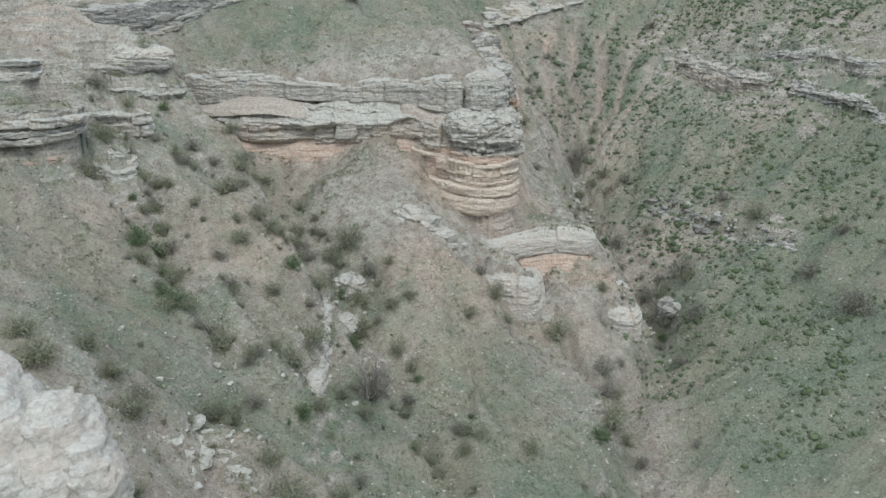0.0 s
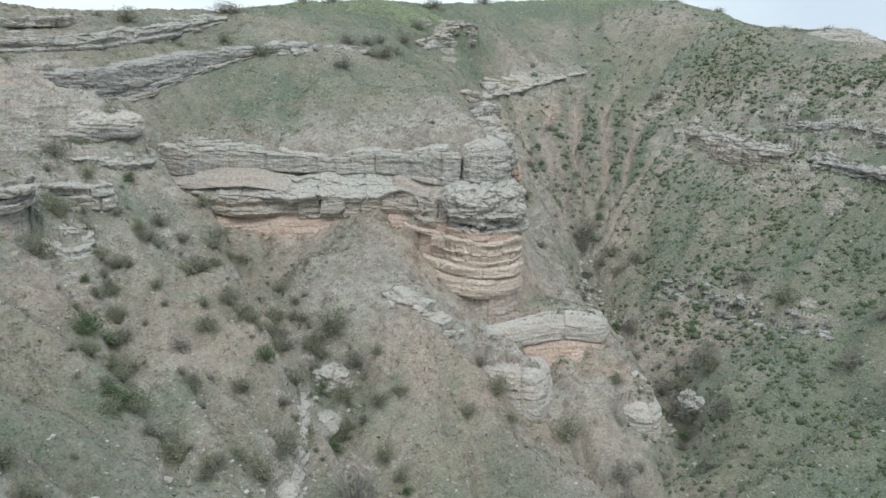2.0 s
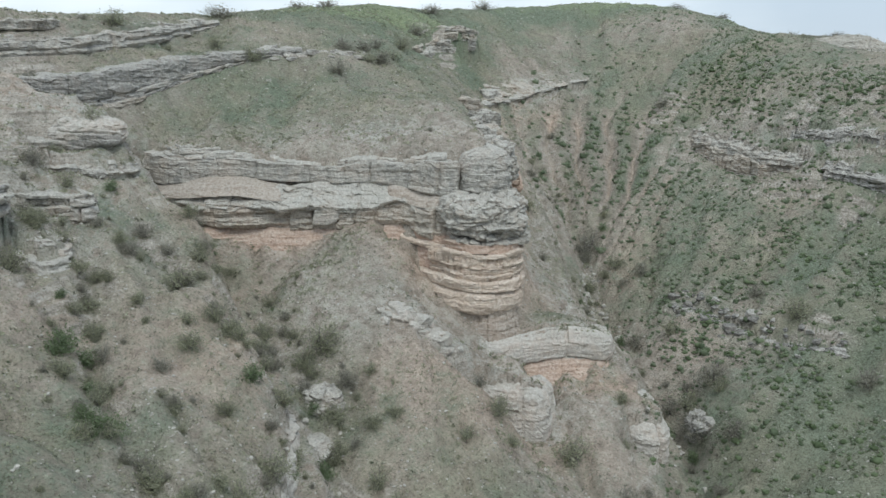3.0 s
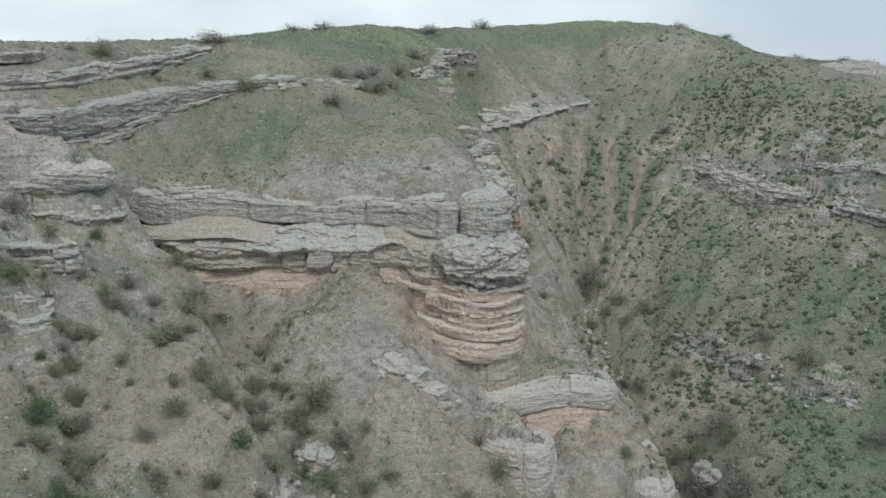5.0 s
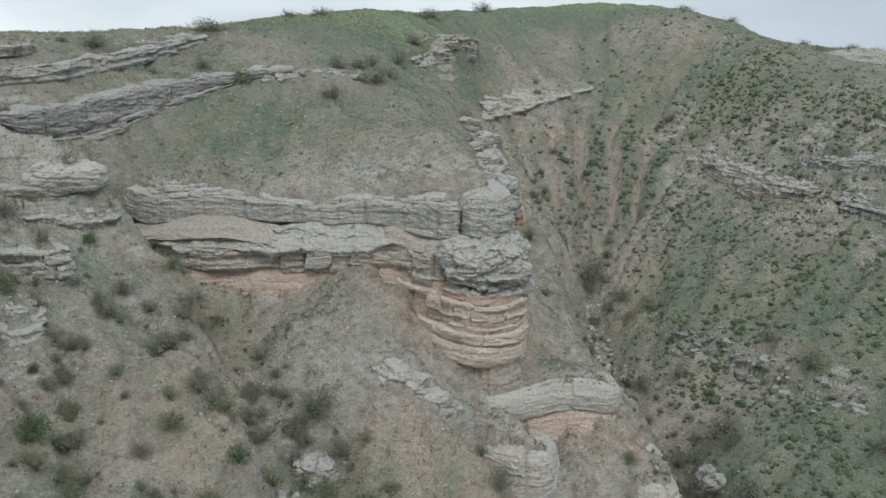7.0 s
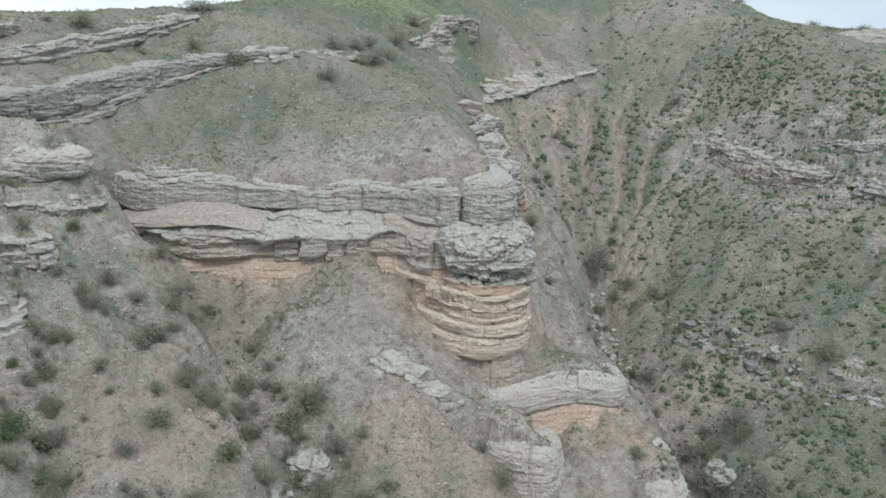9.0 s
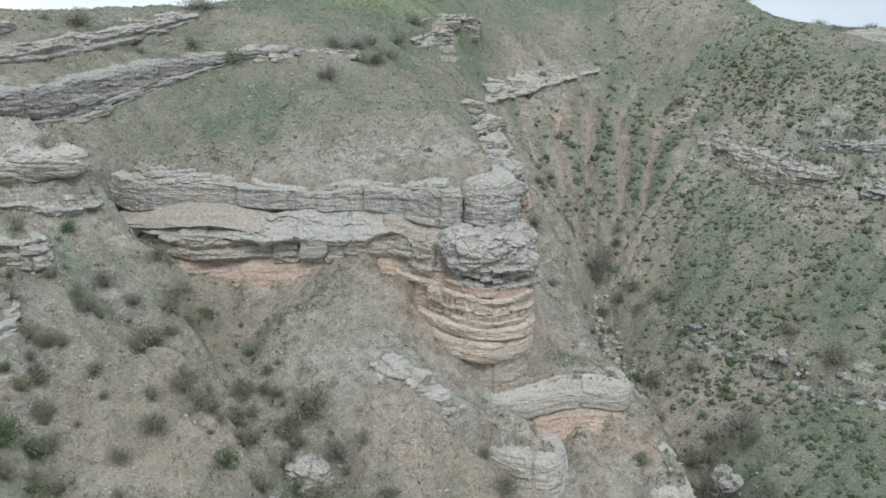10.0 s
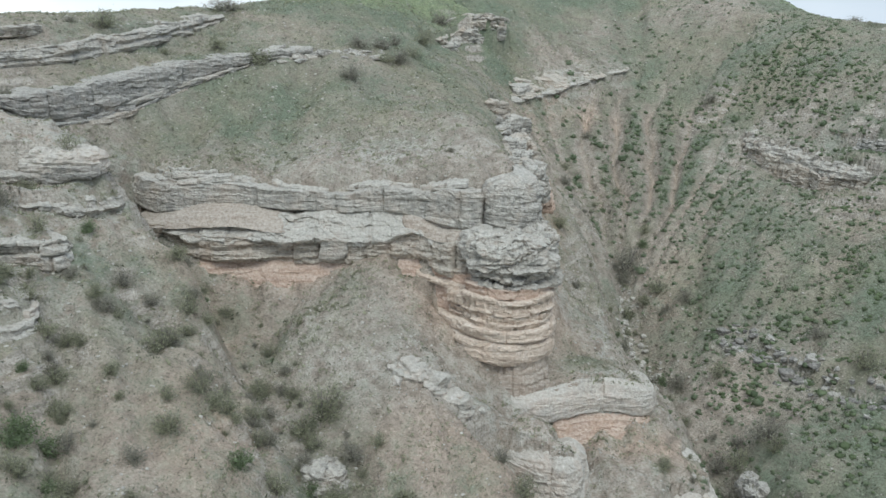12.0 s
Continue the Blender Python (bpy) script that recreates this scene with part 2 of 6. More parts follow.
CLAY_BED = rock_material("red_clay_bed", (0.4, 0.285, 0.223), (0.55, 0.415, 0.335), (0.65, 0.53, 0.445), (0.52, 0.37, 0.28), 0.45, 0.05, 0.25, 0.3)

# ==== terrain
# The landform as breaklines (x, y, height): crests, gully beds, slope feet and contour runs.
LANDFORM = {
    "skyline": [(-60, 60, 31), (-44, 62, 31.6), (-33.4, 69, 30.6), (-28.8, 73, 30.3), (-21.8, 85, 31.1), (-16.4, 95, 32.4), (-8, 100, 33.2),
                (-1, 110, 32.7), (5, 116, 33.4), (12, 121, 34.3), (20, 123, 34.8), (27, 122, 34.4), (32, 121, 33.7), (36.5, 116, 32),
                (41, 107, 29.2), (42.2, 97, 29.4), (43, 91.5, 29.1), (45.5, 87, 27.4), (52, 80, 25), (70, 70, 23)],
    "plateau": [(-120, 130, 28), (-60, 95, 30), (-36, 84, 30.4), (-20, 130, 30), (20, 150, 28), (56, 124, 21), (64, 104, 21), (120, 120, 8)],
    "rim_back": [(-60, 72, 30), (-44, 70, 30.4), (-36, 74, 30.5), (-30, 81, 30.5), (-25, 92, 31), (-17, 106, 32)],
    "upper_band_top": [(-41, 60.5, 29.4), (-34, 61.9, 28.9), (-30.8, 64.5, 28.7), (-28.8, 67.5, 28.9), (-26.8, 71.4, 29.4), (-25, 75.9, 30), (-23.5, 80.4, 30.5)],
    "upper_band_foot": [(-37.4, 56.6, 26.8), (-32.4, 60.6, 26.8), (-29.3, 63.3, 26.8), (-27.3, 66.6, 27), (-25.3, 70.6, 27.6), (-23.5, 75.1, 28.4), (-22, 79.6, 29.2)],
    "second_band_top": [(-36, 55, 25.8), (-29.6, 60.8, 25.7), (-27.2, 64, 26), (-25.3, 67.2, 26.4), (-23, 70.2, 26.9), (-17.6, 75.8, 27.8), (-12.5, 78.6, 28.1), (-6, 80.4, 27.6)],
    "second_band_foot": [(-27.6, 58.8, 23), (-25.2, 62.2, 22.5), (-23.3, 65.7, 22.9), (-21.3, 68.6, 23.8), (-19.1, 71.2, 25.2), (-16.4, 74.2, 26.4), (-9, 74.4, 26.5)],
    "above_ledge": [(-21.5, 63.5, 21.2), (-17, 64, 21.2), (-11.7, 63.7, 21.1), (-6, 63.5, 21.3), (-1.2, 62.8, 21.6), (2.2, 61.5, 21)],
    "ledge_edge": [(-20.6, 61.4, 20), (-19, 61.2, 19.9), (-17, 61.5, 19.9), (-15, 61.6, 19.9), (-12, 61.1, 19.7), (-8.2, 60.8, 19.5), (-5.2, 60.9, 19.8), (-2.8, 60.3, 19.7), (-1.2, 59.7, 19.9), (0.6, 59.5, 19.9)],
    "ledge_foot": [(-18.5, 59.9, 15.9), (-15.2, 60.5, 15.0), (-12, 60.3, 14.8), (-8.8, 60, 14.7), (-6.4, 59.9, 15.3), (-3.5, 59.3, 14.3), (-1.5, 57.6, 12.4)],
    "east_crest": [(3.2, 62, 20.6), (3, 68, 20.6), (2.8, 76, 21.4), (0.5, 84, 24.8), (-2.6, 91, 27.8), (-1.8, 98, 30), (-1, 104, 31.6)],
    "east_crest_foot": [(5.4, 62, 13), (5.8, 70, 14.5), (6.2, 77.5, 16.7), (5, 86, 20), (3, 92, 23.5), (2.5, 100, 27.5)],
    "knoll_face": [(-5, 74, 24.6), (-4, 84, 27.2), (-8, 92, 31.2), (-12, 84, 29.6)],
    "main_gully": [(9, 92, 19.2), (10.5, 86, 15.6), (12.4, 79, 12.3), (12.8, 74, 9.4), (12.6, 69.5, 6.7), (13.6, 65.5, 5.6), (15, 60, 4.4),
                   (16.9, 54, 1.2), (15.7, 48.4, 0.4), (12.6, 42, -0.2), (11.4, 37, -1), (10.5, 28, -2.2), (8, 14, -4), (4, -10, -7), (0, -50, -11)],
    "gully_west_bank": [(9.2, 74, 12.8), (8.6, 68.5, 10.4), (10.4, 67, 8.6), (10.8, 63, 7.6), (12.2, 59, 6.6), (14.1, 54.5, 4.3),
                        (13.6, 51.6, 3.7), (10.6, 45, 2.0), (9.6, 38.6, 1.5), (8, 30, 0)],
    "shelf": [(7.2, 60, 9), (9.6, 57.8, 8.4), (11, 57.6, 7.8), (7.4, 57.4, 8.3)],
    "shelf_foot": [(6, 54.6, 5.5), (9, 54.3, 5.4), (11.6, 54.4, 5.2)],
    "pillar_foot": [(-0.9, 55.2, 11.0), (0.3, 54.4, 10.3), (1.2, 53.8, 9.0), (2.4, 53.2, 7.6), (3.4, 52.9, 6.8), (4.4, 52.6, 6.1), (6, 58.8, 9.2)],
    "spur_crest": [(-6, 58.7, 15.3), (-5.7, 57.4, 14.6), (-4.6, 55.5, 13.5), (-3.3, 53.3, 12.4), (-1.8, 51.2, 11), (0.6, 48.5, 8.9), (2.4, 46, 7.4), (2.2, 41, 5.4), (1.6, 34, 2.9), (2, 24, 0.6), (1, 10, -2.5)],
    "spur_front": [(3.6, 48.5, 6.3), (4.4, 48.2, 5.2), (5.8, 47.4, 3.5), (5.4, 45, 3.6)],
    "spur_shoulder": [(4.5, 51.4, 7), (5.7, 50.6, 6.3), (7.4, 46.5, 3.0), (6.8, 41, 2.8), (5.5, 34, 1.8)],
    "bowl_rim": [(-20.2, 56.2, 19.4), (-19.4, 55.5, 18.65), (-18.35, 54.8, 18.05), (-17.2, 54, 17.4), (-16.0, 53.2, 16.85), (-15.1, 52.2, 16.0), (-14.5, 50, 14.4)],
    "bowl_gully": [(-17.8, 57.8, 14.8), (-16.4, 56, 13.4), (-14.6, 54, 12.3), (-11.8, 50.3, 10.6), (-9, 47, 9), (-7.3, 44.2, 6.7), (-6.2, 41, 5.2), (-4.4, 38, 4), (-1.6, 34, 2.9), (0.6, 30, 1.4), (3, 18, -1.5)],
    "clay_apron": [(-17.3, 59.2, 15.1), (-15.2, 58.8, 14.3), (-13, 58.6, 13.9), (-10.5, 58.4, 13.6), (-8.8, 58.5, 14.3)],
    "mound": [(-9.6, 56.8, 12.9), (-7.8, 58, 14.4), (-6.8, 58.6, 15.1), (-5.4, 58.7, 15.3), (-4.6, 58.6, 15.15), (-3.1, 57.9, 14.4), (-2.2, 57.0, 13.5), (-1.8, 56.3, 12.6)],
    "bowl_east_side": [(-9.5, 54, 13), (-6.5, 51, 11.3), (-4.6, 47.2, 9), (-3, 43.6, 7), (-2, 38.5, 4.4)],
    "middle_rib": [(-18.5, 50.2, 17.3), (-15.9, 49.4, 14.4), (-13.2, 46, 13), (-11, 44.5, 11), (-9.2, 41.5, 9.4), (-8.2, 37, 6.9), (-7, 30, 5), (-5, 22, 3)],
    "west_gully": [(-22.6, 50.5, 19.4), (-20.8, 46, 16.8), (-19.2, 42, 13.8), (-16.4, 37, 11), (-13.2, 33, 9.2), (-11.8, 26, 8), (-9, 18, 4), (-4, 8, -1)],
    "west_gully_side": [(-15, 42.2, 12.9), (-12.2, 38, 10.4), (-10, 33.6, 8.4)],
    "west_rib": [(-23.6, 52.7, 21.7), (-24, 49, 20), (-22.4, 44, 16.9), (-20.8, 38.5, 13.6), (-19, 33, 11.8), (-16, 25, 10.6), (-14.5, 18, 10.5), (-13.2, 14, 9)],
    "cream_rib": [(-19.6, 26, 12.6), (-18.2, 24.8, 12.2), (-16.8, 23.6, 11.6), (-15.6, 22.5, 10.9), (-15, 21.5, 10.3)],
    "cream_rib_foot": [(-18.2, 26.8, 11.2), (-16.6, 25.6, 10.1), (-15.2, 24.2, 9.4), (-14, 22.8, 8.9)],
    "west_rise": [(-30, 52, 24), (-28, 46, 21), (-26, 41, 18.6), (-26, 34, 16), (-22, 24, 13.5), (-20, 12, 12.5), (-22, 0, 10), (-28, -20, 8)],
    "west_hill": [(-75, 70, 31), (-55, 50, 30), (-50, 30, 27), (-45, 5, 23), (-60, -30, 20)],
    "saddle_crest": [(-36, 56, 28), (-31, 56, 26.9), (-28.2, 56, 26), (-24.7, 55.6, 24.7), (-22.3, 55.2, 23.4), (-21.3, 55.8, 21.5), (-20.1, 56.3, 19.4)],
    "saddle_back": [(-30.5, 59.6, 24.2), (-27.8, 59.4, 23.1), (-24.8, 59.6, 22), (-22.4, 59.6, 20.4)],
    "east_low": [(16, 37, 0.4), (20.8, 42.5, 2.7), (19, 50.4, 3.6), (17.8, 54.5, 3.2), (19.3, 57, 4.8), (16.8, 63, 6.2), (16.6, 67, 7.5), (19, 69.8, 10.4), (17, 79.6, 13.5), (16.3, 88.5, 16.4)],
    "east_middle": [(24, 37, 2.6), (26.6, 50.9, 7.1), (26.6, 57.4, 9.9), (23.9, 70.3, 13.2), (22, 84, 16.8), (18.5, 95, 20.6)],
    "east_band_foot": [(36, 52, 13.5), (32.5, 62, 15), (30.2, 71, 17.2), (27.2, 79.5, 18), (24.5, 86, 19)],
    "east_band_top": [(37.5, 55, 16.5), (34.5, 65, 18.4), (32, 73.5, 20), (28.5, 81.5, 21), (26, 88, 21.4), (24, 94, 22.8)],
    "east_upper": [(44, 60, 22.5), (38, 72, 24.2), (32.6, 83.5, 25.4), (30, 93, 27.2), (29.5, 102, 30), (22, 112, 31.4), (12, 110, 29.6), (6, 106, 29.4)],
    "head_band_top": [(4.6, 95.5, 23.9), (7.6, 98.2, 24.4), (11, 100.6, 25), (14.6, 102.6, 25.7), (18.6, 104.8, 26.2)],
    "head_band_foot": [(5, 91.6, 21.4), (7, 94.4, 21.6), (10, 96.8, 22.3), (13.4, 98.7, 23), (17.6, 101.5, 24)],
    "east_far": [(60, 50, 22), (55, 25, 14), (45, 10, 8), (30, 15, 1), (30, -10, -2), (60, -20, 6), (90, 40, 18)],
    "south": [(-120, -60, 18), (-40, -70, 2), (0, -90, -13), (50, -80, -4), (120, -50, 14)],
    "far_west": [(-110, 40, 29), (-115, 0, 24)],
}


# Rock steps in the slope as (x, y, foot, top) rows, open side on the right hand; the soil banks up behind them.
LEDGES = {
    "rim": [(-38, 57.5, 26.8, 28.3), (-33, 61.2, 26.85, 28.5), (-30, 63.8, 27.0, 28.5), (-28, 67, 27.2, 28.9), (-26, 71, 27.8, 29.5), (-24.2, 75.5, 28.5, 30), (-22.8, 80, 29.3, 30.5), (-21.4, 84, 30.2, 30.8)],
    "band": [(-29.4, 58.8, 24.6, 25.6), (-28.2, 60.2, 23.6, 25.65), (-26.4, 63.1, 23.2, 25.95), (-24.4, 66.5, 23.7, 26.35), (-22.3, 69.5, 24.6, 26.95), (-19.9, 72.1, 25.6, 27.4), (-17, 75, 26.6, 27.75), (-12.5, 77.7, 27.4, 28.0), (-9.5, 78.7, 27.6, 28)],
    "slab": [(-22.8, 62.6, 18.4, 20.3), (-21.2, 60.9, 18.0, 20.0), (-19.5, 60.4, 17.95, 19.75), (-17, 60.8, 18.2, 19.75), (-15, 60.8, 18.4, 19.8),
             (-12, 60.3, 18.15, 19.5), (-8.2, 60, 18.1, 19.35), (-5.2, 60.1, 18.15, 19.65), (-2.8, 59.5, 17.8, 19.5), (-1.2, 58.8, 17.5, 19.9), (0.3, 58.3, 17.45, 19.85)],
    "bench": [(-23, 62.4, 17.4, 17.6), (-20.8, 60.6, 16.6, 17.5), (-18.2, 59.7, 15.5, 17.2), (-15.5, 59.7, 15.0, 17.3), (-13.4, 59.6, 14.95, 17.3), (-11.8, 59.5, 15.0, 17.5)],
    "knob": [(-5.4, 90.4, 26.7, 27.6), (-3.8, 91.0, 26.6, 28.8), (-2.4, 92.4, 26.8, 29.0), (-1.4, 95, 27.6, 29.5), (-0.2, 96.6, 28, 30.5), (1.6, 97.4, 28.2, 30.7), (3.2, 98.6, 28.4, 30.4), (4.4, 100.8, 28.8, 30)],
    "spur": [(1.4, 51.4, 6.8, 7.8), (2.6, 50.2, 5.6, 7.7), (3.6, 49.6, 4.6, 7.5), (4.6, 49.1, 3.6, 7.2), (5.7, 49.0, 3.0, 6.85), (6.6, 49.7, 3.0, 6.5), (6.75, 51.6, 4.0, 6.5)],
    "shelf": [(3.9, 53.7, 6.7, 8.3), (5.0, 53.8, 6.4, 8.4), (6.2, 54.3, 6.4, 8.55), (7.4, 55.0, 6.5, 8.65), (9.2, 55.1, 6.5, 8.6), (10.7, 55.0, 6.3, 8.4), (11.6, 55.7, 6.1, 8.1), (11.9, 57, 6.2, 8), (11.7, 59, 6.4, 7.9)],
    "gully_nose": [(11.6, 51.3, 2.4, 3.5), (12.6, 50.8, 1.6, 3.7), (13.8, 50.8, 0.7, 3.75), (14.7, 51.5, 0.5, 3.65), (15.0, 53, 1.0, 3.7), (14.5, 55, 2.4, 4.4)],
    "scarp": [(-8.3, 32.6, 4.0, 4.7), (-7.9, 34, 4.2, 5.3), (-7.6, 36, 4.5, 5.9), (-7.7, 38.2, 4.8, 6.4), (-7.8, 40, 5.2, 6.9), (-8.1, 42, 5.7, 7.2), (-8.5, 44, 6.4, 7.5)],
    "head": [(3.4, 91.6, 21.9, 22.5), (5.2, 92.6, 22.0, 22.6), (7.2, 95.2, 22.4, 22.9), (10.4, 97.9, 23.2, 23.6), (13.6, 99.7, 23.9, 24.3), (15.8, 101.4, 24.4, 24.7), (17.6, 102.8, 24.9, 25.1)],
    "saddle": [(-27, 52.4, 21.2, 22.6), (-24.6, 53.1, 20.9, 22.3), (-23, 53.5, 21.0, 22.35), (-21.9, 54.3, 21.35, 22.25), (-21.6, 55.8, 21.6, 22.2)],
    "broken": [(-25.5, 50.6, 19.9, 20.6), (-23.2, 51.7, 19.7, 20.6), (-21.6, 52.2, 19.2, 20.35), (-20.6, 53, 19.1, 20.3), (-20.1, 54.4, 19.1, 20.3), (-20, 55.8, 19.2, 20.2)],
    "step": [(-29, 48, 17.9, 19.1), (-26.5, 48.2, 17.7, 19.05), (-24.6, 48.3, 17.6, 19.0), (-22.6, 48.4, 17.5, 19.0), (-21.3, 48.8, 17.4, 18.9), (-20.9, 50.4, 17.6, 18.8)],
    "rubbly": [(-24.4, 44.6, 16.2, 17.4), (-23.2, 43.9, 15.6, 17.2), (-22, 43.6, 15.1, 16.8), (-21.2, 44.6, 15.2, 16.7), (-20.8, 46.2, 15.8, 16.9)],
    "west_low": [(-32, 40.6, 16.6, 19.9), (-28, 40.9, 16.6, 20.0), (-25.2, 41.3, 16.7, 20.1), (-23.8, 42.4, 17.1, 20.1), (-23.3, 44.5, 18.2, 20.1)],
    "west_high": [(-36, 45, 21.2, 22.9), (-32, 45.6, 21.2, 22.9), (-29.6, 46.6, 21.2, 22.8), (-28.5, 48, 21.4, 22.6), (-28.3, 50, 21.8, 22.5)],
    "crag_north": [(24.4, 87, 18.5, 20.2), (25.4, 84.4, 17.6, 20.0), (26.6, 81.6, 16.9, 19.9), (27.6, 79.6, 16.3, 19.7), (28.7, 77.6, 16.1, 19.2), (30, 75.2, 16.6, 18.9), (31.4, 72.4, 17.2, 18.8)],
    "crag_south": [(31.6, 71.4, 17.2, 18.7), (33, 67.8, 16.9, 18.3), (34.5, 63.6, 16.4, 17.9), (35.8, 60.4, 16.1, 17.5), (37.2, 56, 15.7, 17.1)],
    "flank_low": [(18.6, 65.2, 7.6, 8.0), (20.4, 63.2, 7.4, 8.0), (22, 60, 7.0, 7.7), (23.4, 57, 7.0, 7.8), (25, 55, 7.3, 8.0), (27, 53.4, 7.5, 8.0)],
    "ridge_bank": [(38.6, 97, 28.4, 28.9), (39.8, 94, 27.9, 29.2), (41.2, 91.4, 27.2, 29.55), (42.8, 89.6, 26.9, 29.4), (44.4, 88.4, 26.5, 28.6), (46, 87.6, 26.4, 27.4)],
    "crag_upper": [(29.8, 79.4, 19.6, 20.6), (31.4, 76.6, 19.7, 20.9), (33.2, 73.4, 19.9, 21.1), (35, 69.6, 20, 21.2), (37, 64.6, 19.6, 20.6)],
}
# how far the soil lies level behind each step, its rise per metre, and how steeply it may rise again in front
BANKS = {"rim": (1.6, 0.3, 0.75), "band": (1.6, 0.12, 2.6), "slab": (1.2, 0.42, 0.75), "bench": (0.6, 0.3, 0.75), "knob": (1.2, 0.2, 0.75), "spur": (1.5, 0.35, 0.75), "shelf": (2.4, 0.15, 0.75), "gully_nose": (1.4, 0.3, 0.75), "scarp": (1.0, 0.3, 0.75), "head": (2.2, 0.62, 0.75), "saddle": (1.6, 0.45, 0.75), "broken": (1.2, 0.4, 0.75),
         "step": (1.4, 0.4, 0.75), "rubbly": (1.0, 0.4, 0.75), "west_low": (1.5, 0.35, 0.75), "west_high": (1.6, 0.4, 0.75), "crag_north": (1.6, 0.5, 0.75), "crag_south": (1.6, 0.5, 0.75), "crag_upper": (1.4, 0.4, 0.75), "ridge_bank": (2.0, 0.0, 0.75), "flank_low": (0.8, 0.2, 0.75)}


def beside(x, y, line):
    """Distance behind (+) or before (-) a line, run from its nearer end, and the rows' foot and top there."""
    best, side = np.full(x.shape, 1e9), np.zeros(x.shape)
    arc, foot, top, run = np.zeros(x.shape), np.zeros(x.shape), np.zeros(x.shape), 0.0
    for a, b in zip(line[:-1], line[1:]):
        ux, uy = b[0] - a[0], b[1] - a[1]
        size = math.hypot(ux, uy)
        t = ((x - a[0]) * ux + (y - a[1]) * uy) / size ** 2
        c = np.clip(t, 0, 1)
        d = np.hypot(x - a[0] - c * ux, y - a[1] - c * uy)
        near = d < best
        best = np.where(near, d, best)
        side = np.where(near, np.sign(ux * (y - a[1]) - uy * (x - a[0])), side)
        arc = np.where(near, run + c * size, arc)
        run += size
        foot, top = np.where(near, a[2] + c * (b[2] - a[2]), foot), np.where(near, a[3] + c * (b[3] - a[3]), top)
    return best * side, np.minimum(arc, run - arc), foot, top


def banked(x, y, z):
    """The slope with soil banked up behind the ledges and cut back before them."""
    z = z.copy()
    for name, line in LEDGES.items():
        level, rise, front = BANKS[name]
        rows = np.array(line)
        pick = (x > rows[:, 0].min() - 6) & (x < rows[:, 0].max() + 6) & (y > rows[:, 1].min() - 6) & (y < rows[:, 1].max() + 6)
        if not pick.any():
            continue
        px, py, pz = x[pick], y[pick], z[pick]
        s, inner, foot, top = beside(px, py, line)
        ends = np.clip(inner / 1.2, 0, 1)
        fade = np.clip(1 - (s - level) / (1.3 * level), 0, 1) * ends
        fade = fade * fade * (3 - 2 * fade)
        cover = 1.1 if name == "slab" else 0.3
        bank = pz + fade * np.maximum(0, top - 0.1 + rise * np.maximum(s - cover, 0) - pz)
        out = np.where(s > cover, bank, pz)
        if front:
            limit = foot + (-1.1 if name == "slab" else 0.1) + front * np.maximum(0, -s - (1.2 if front < 1 else 0.7)) + 5 * np.maximum(0, -s - 2.6)
            out = np.where(s <= cover, pz - ends * np.maximum(0, pz - limit), out)
        z[pick] = out
    return z


def line_samples(line, step=2.2):
    pts = np.array(line, float)
    out = [pts[0]]
    for a, b in zip(pts[:-1], pts[1:]):
        n = max(1, min(4, int(round(np.linalg.norm((b - a)[:2]) / step))))
        out += [a + (b - a) * k / n for k in range(1, n + 1)]
    return out


def landform():
    """Weights of a smooth surface through all breaklines."""
    pts = np.array([p for line in LANDFORM.values() for p in line_samples(line)])
    n = len(pts)
    d = np.hypot(pts[:, None, 0] - pts[None, :, 0], pts[:, None, 1] - pts[None, :, 1])
    a = np.zeros((n + 1, n + 1))
    a[:n, :n] = np.sqrt(d * d + 0.3) - 0.12 * np.eye(n)
    a[:n, n] = a[n, :n] = 1
    w = np.linalg.solve(a, np.r_[pts[:, 2], 0])
    return pts, w


LAND_PTS, LAND_W = landform()


def base_height(x, y):
    x, y = np.asarray(x, float), np.asarray(y, float)
    out = np.full(x.shape, LAND_W[-1])
    fx, fy, flat = x.ravel(), y.ravel(), np.empty(x.size)
    for i in range(0, x.size, 20000):
        d2 = (fx[i:i + 20000, None] - LAND_PTS[None, :, 0]) ** 2 + (fy[i:i + 20000, None] - LAND_PTS[None, :, 1]) ** 2
        flat[i:i + 20000] = np.sqrt(d2 + 0.3) @ LAND_W[:-1]
    near = out + flat.reshape(x.shape)
    r = np.hypot(x, y - 50)
    k = np.clip((r - 110) / 160, 0, 1)
    k = k * k * (3 - 2 * k)
    far = 12 + 8 * np.tanh((y - 60) / 90) - 150 * (1 - np.exp(-np.maximum(0, r - 120) / 700)) + 3 * np.sin(x * 0.011 + 1) * np.cos(y * 0.009)
    return near * (1 - k) + far * k



def hash_grid(ix, iy, iz, seed):
    h = (ix.astype(np.int64) * 374761393 + iy.astype(np.int64) * 668265263 + iz.astype(np.int64) * 2147483647 + seed * 1274126177) & 0xFFFFFFFF
    h = ((h ^ (h >> 13)) * 1274126177) & 0xFFFFFFFF
    h = ((h ^ (h >> 16)) * 2246822519) & 0xFFFFFFFF
    return ((h ^ (h >> 15)) & 0xFFFFFF) / float(0xFFFFFF)


def value_noise(x, y, z, seed):
    fx, fy, fz = np.floor(x), np.floor(y), np.floor(z)
    u, v, w = x - fx, y - fy, z - fz
    u, v, w = u * u * (3 - 2 * u), v * v * (3 - 2 * v), w * w * (3 - 2 * w)
    out = 0
    for i in (0, 1):
        for j in (0, 1):
            for k in (0, 1):
                out = out + hash_grid(fx + i, fy + j, fz + k, seed) * (u if i else 1 - u) * (v if j else 1 - v) * (w if k else 1 - w)
    return out * 2 - 1


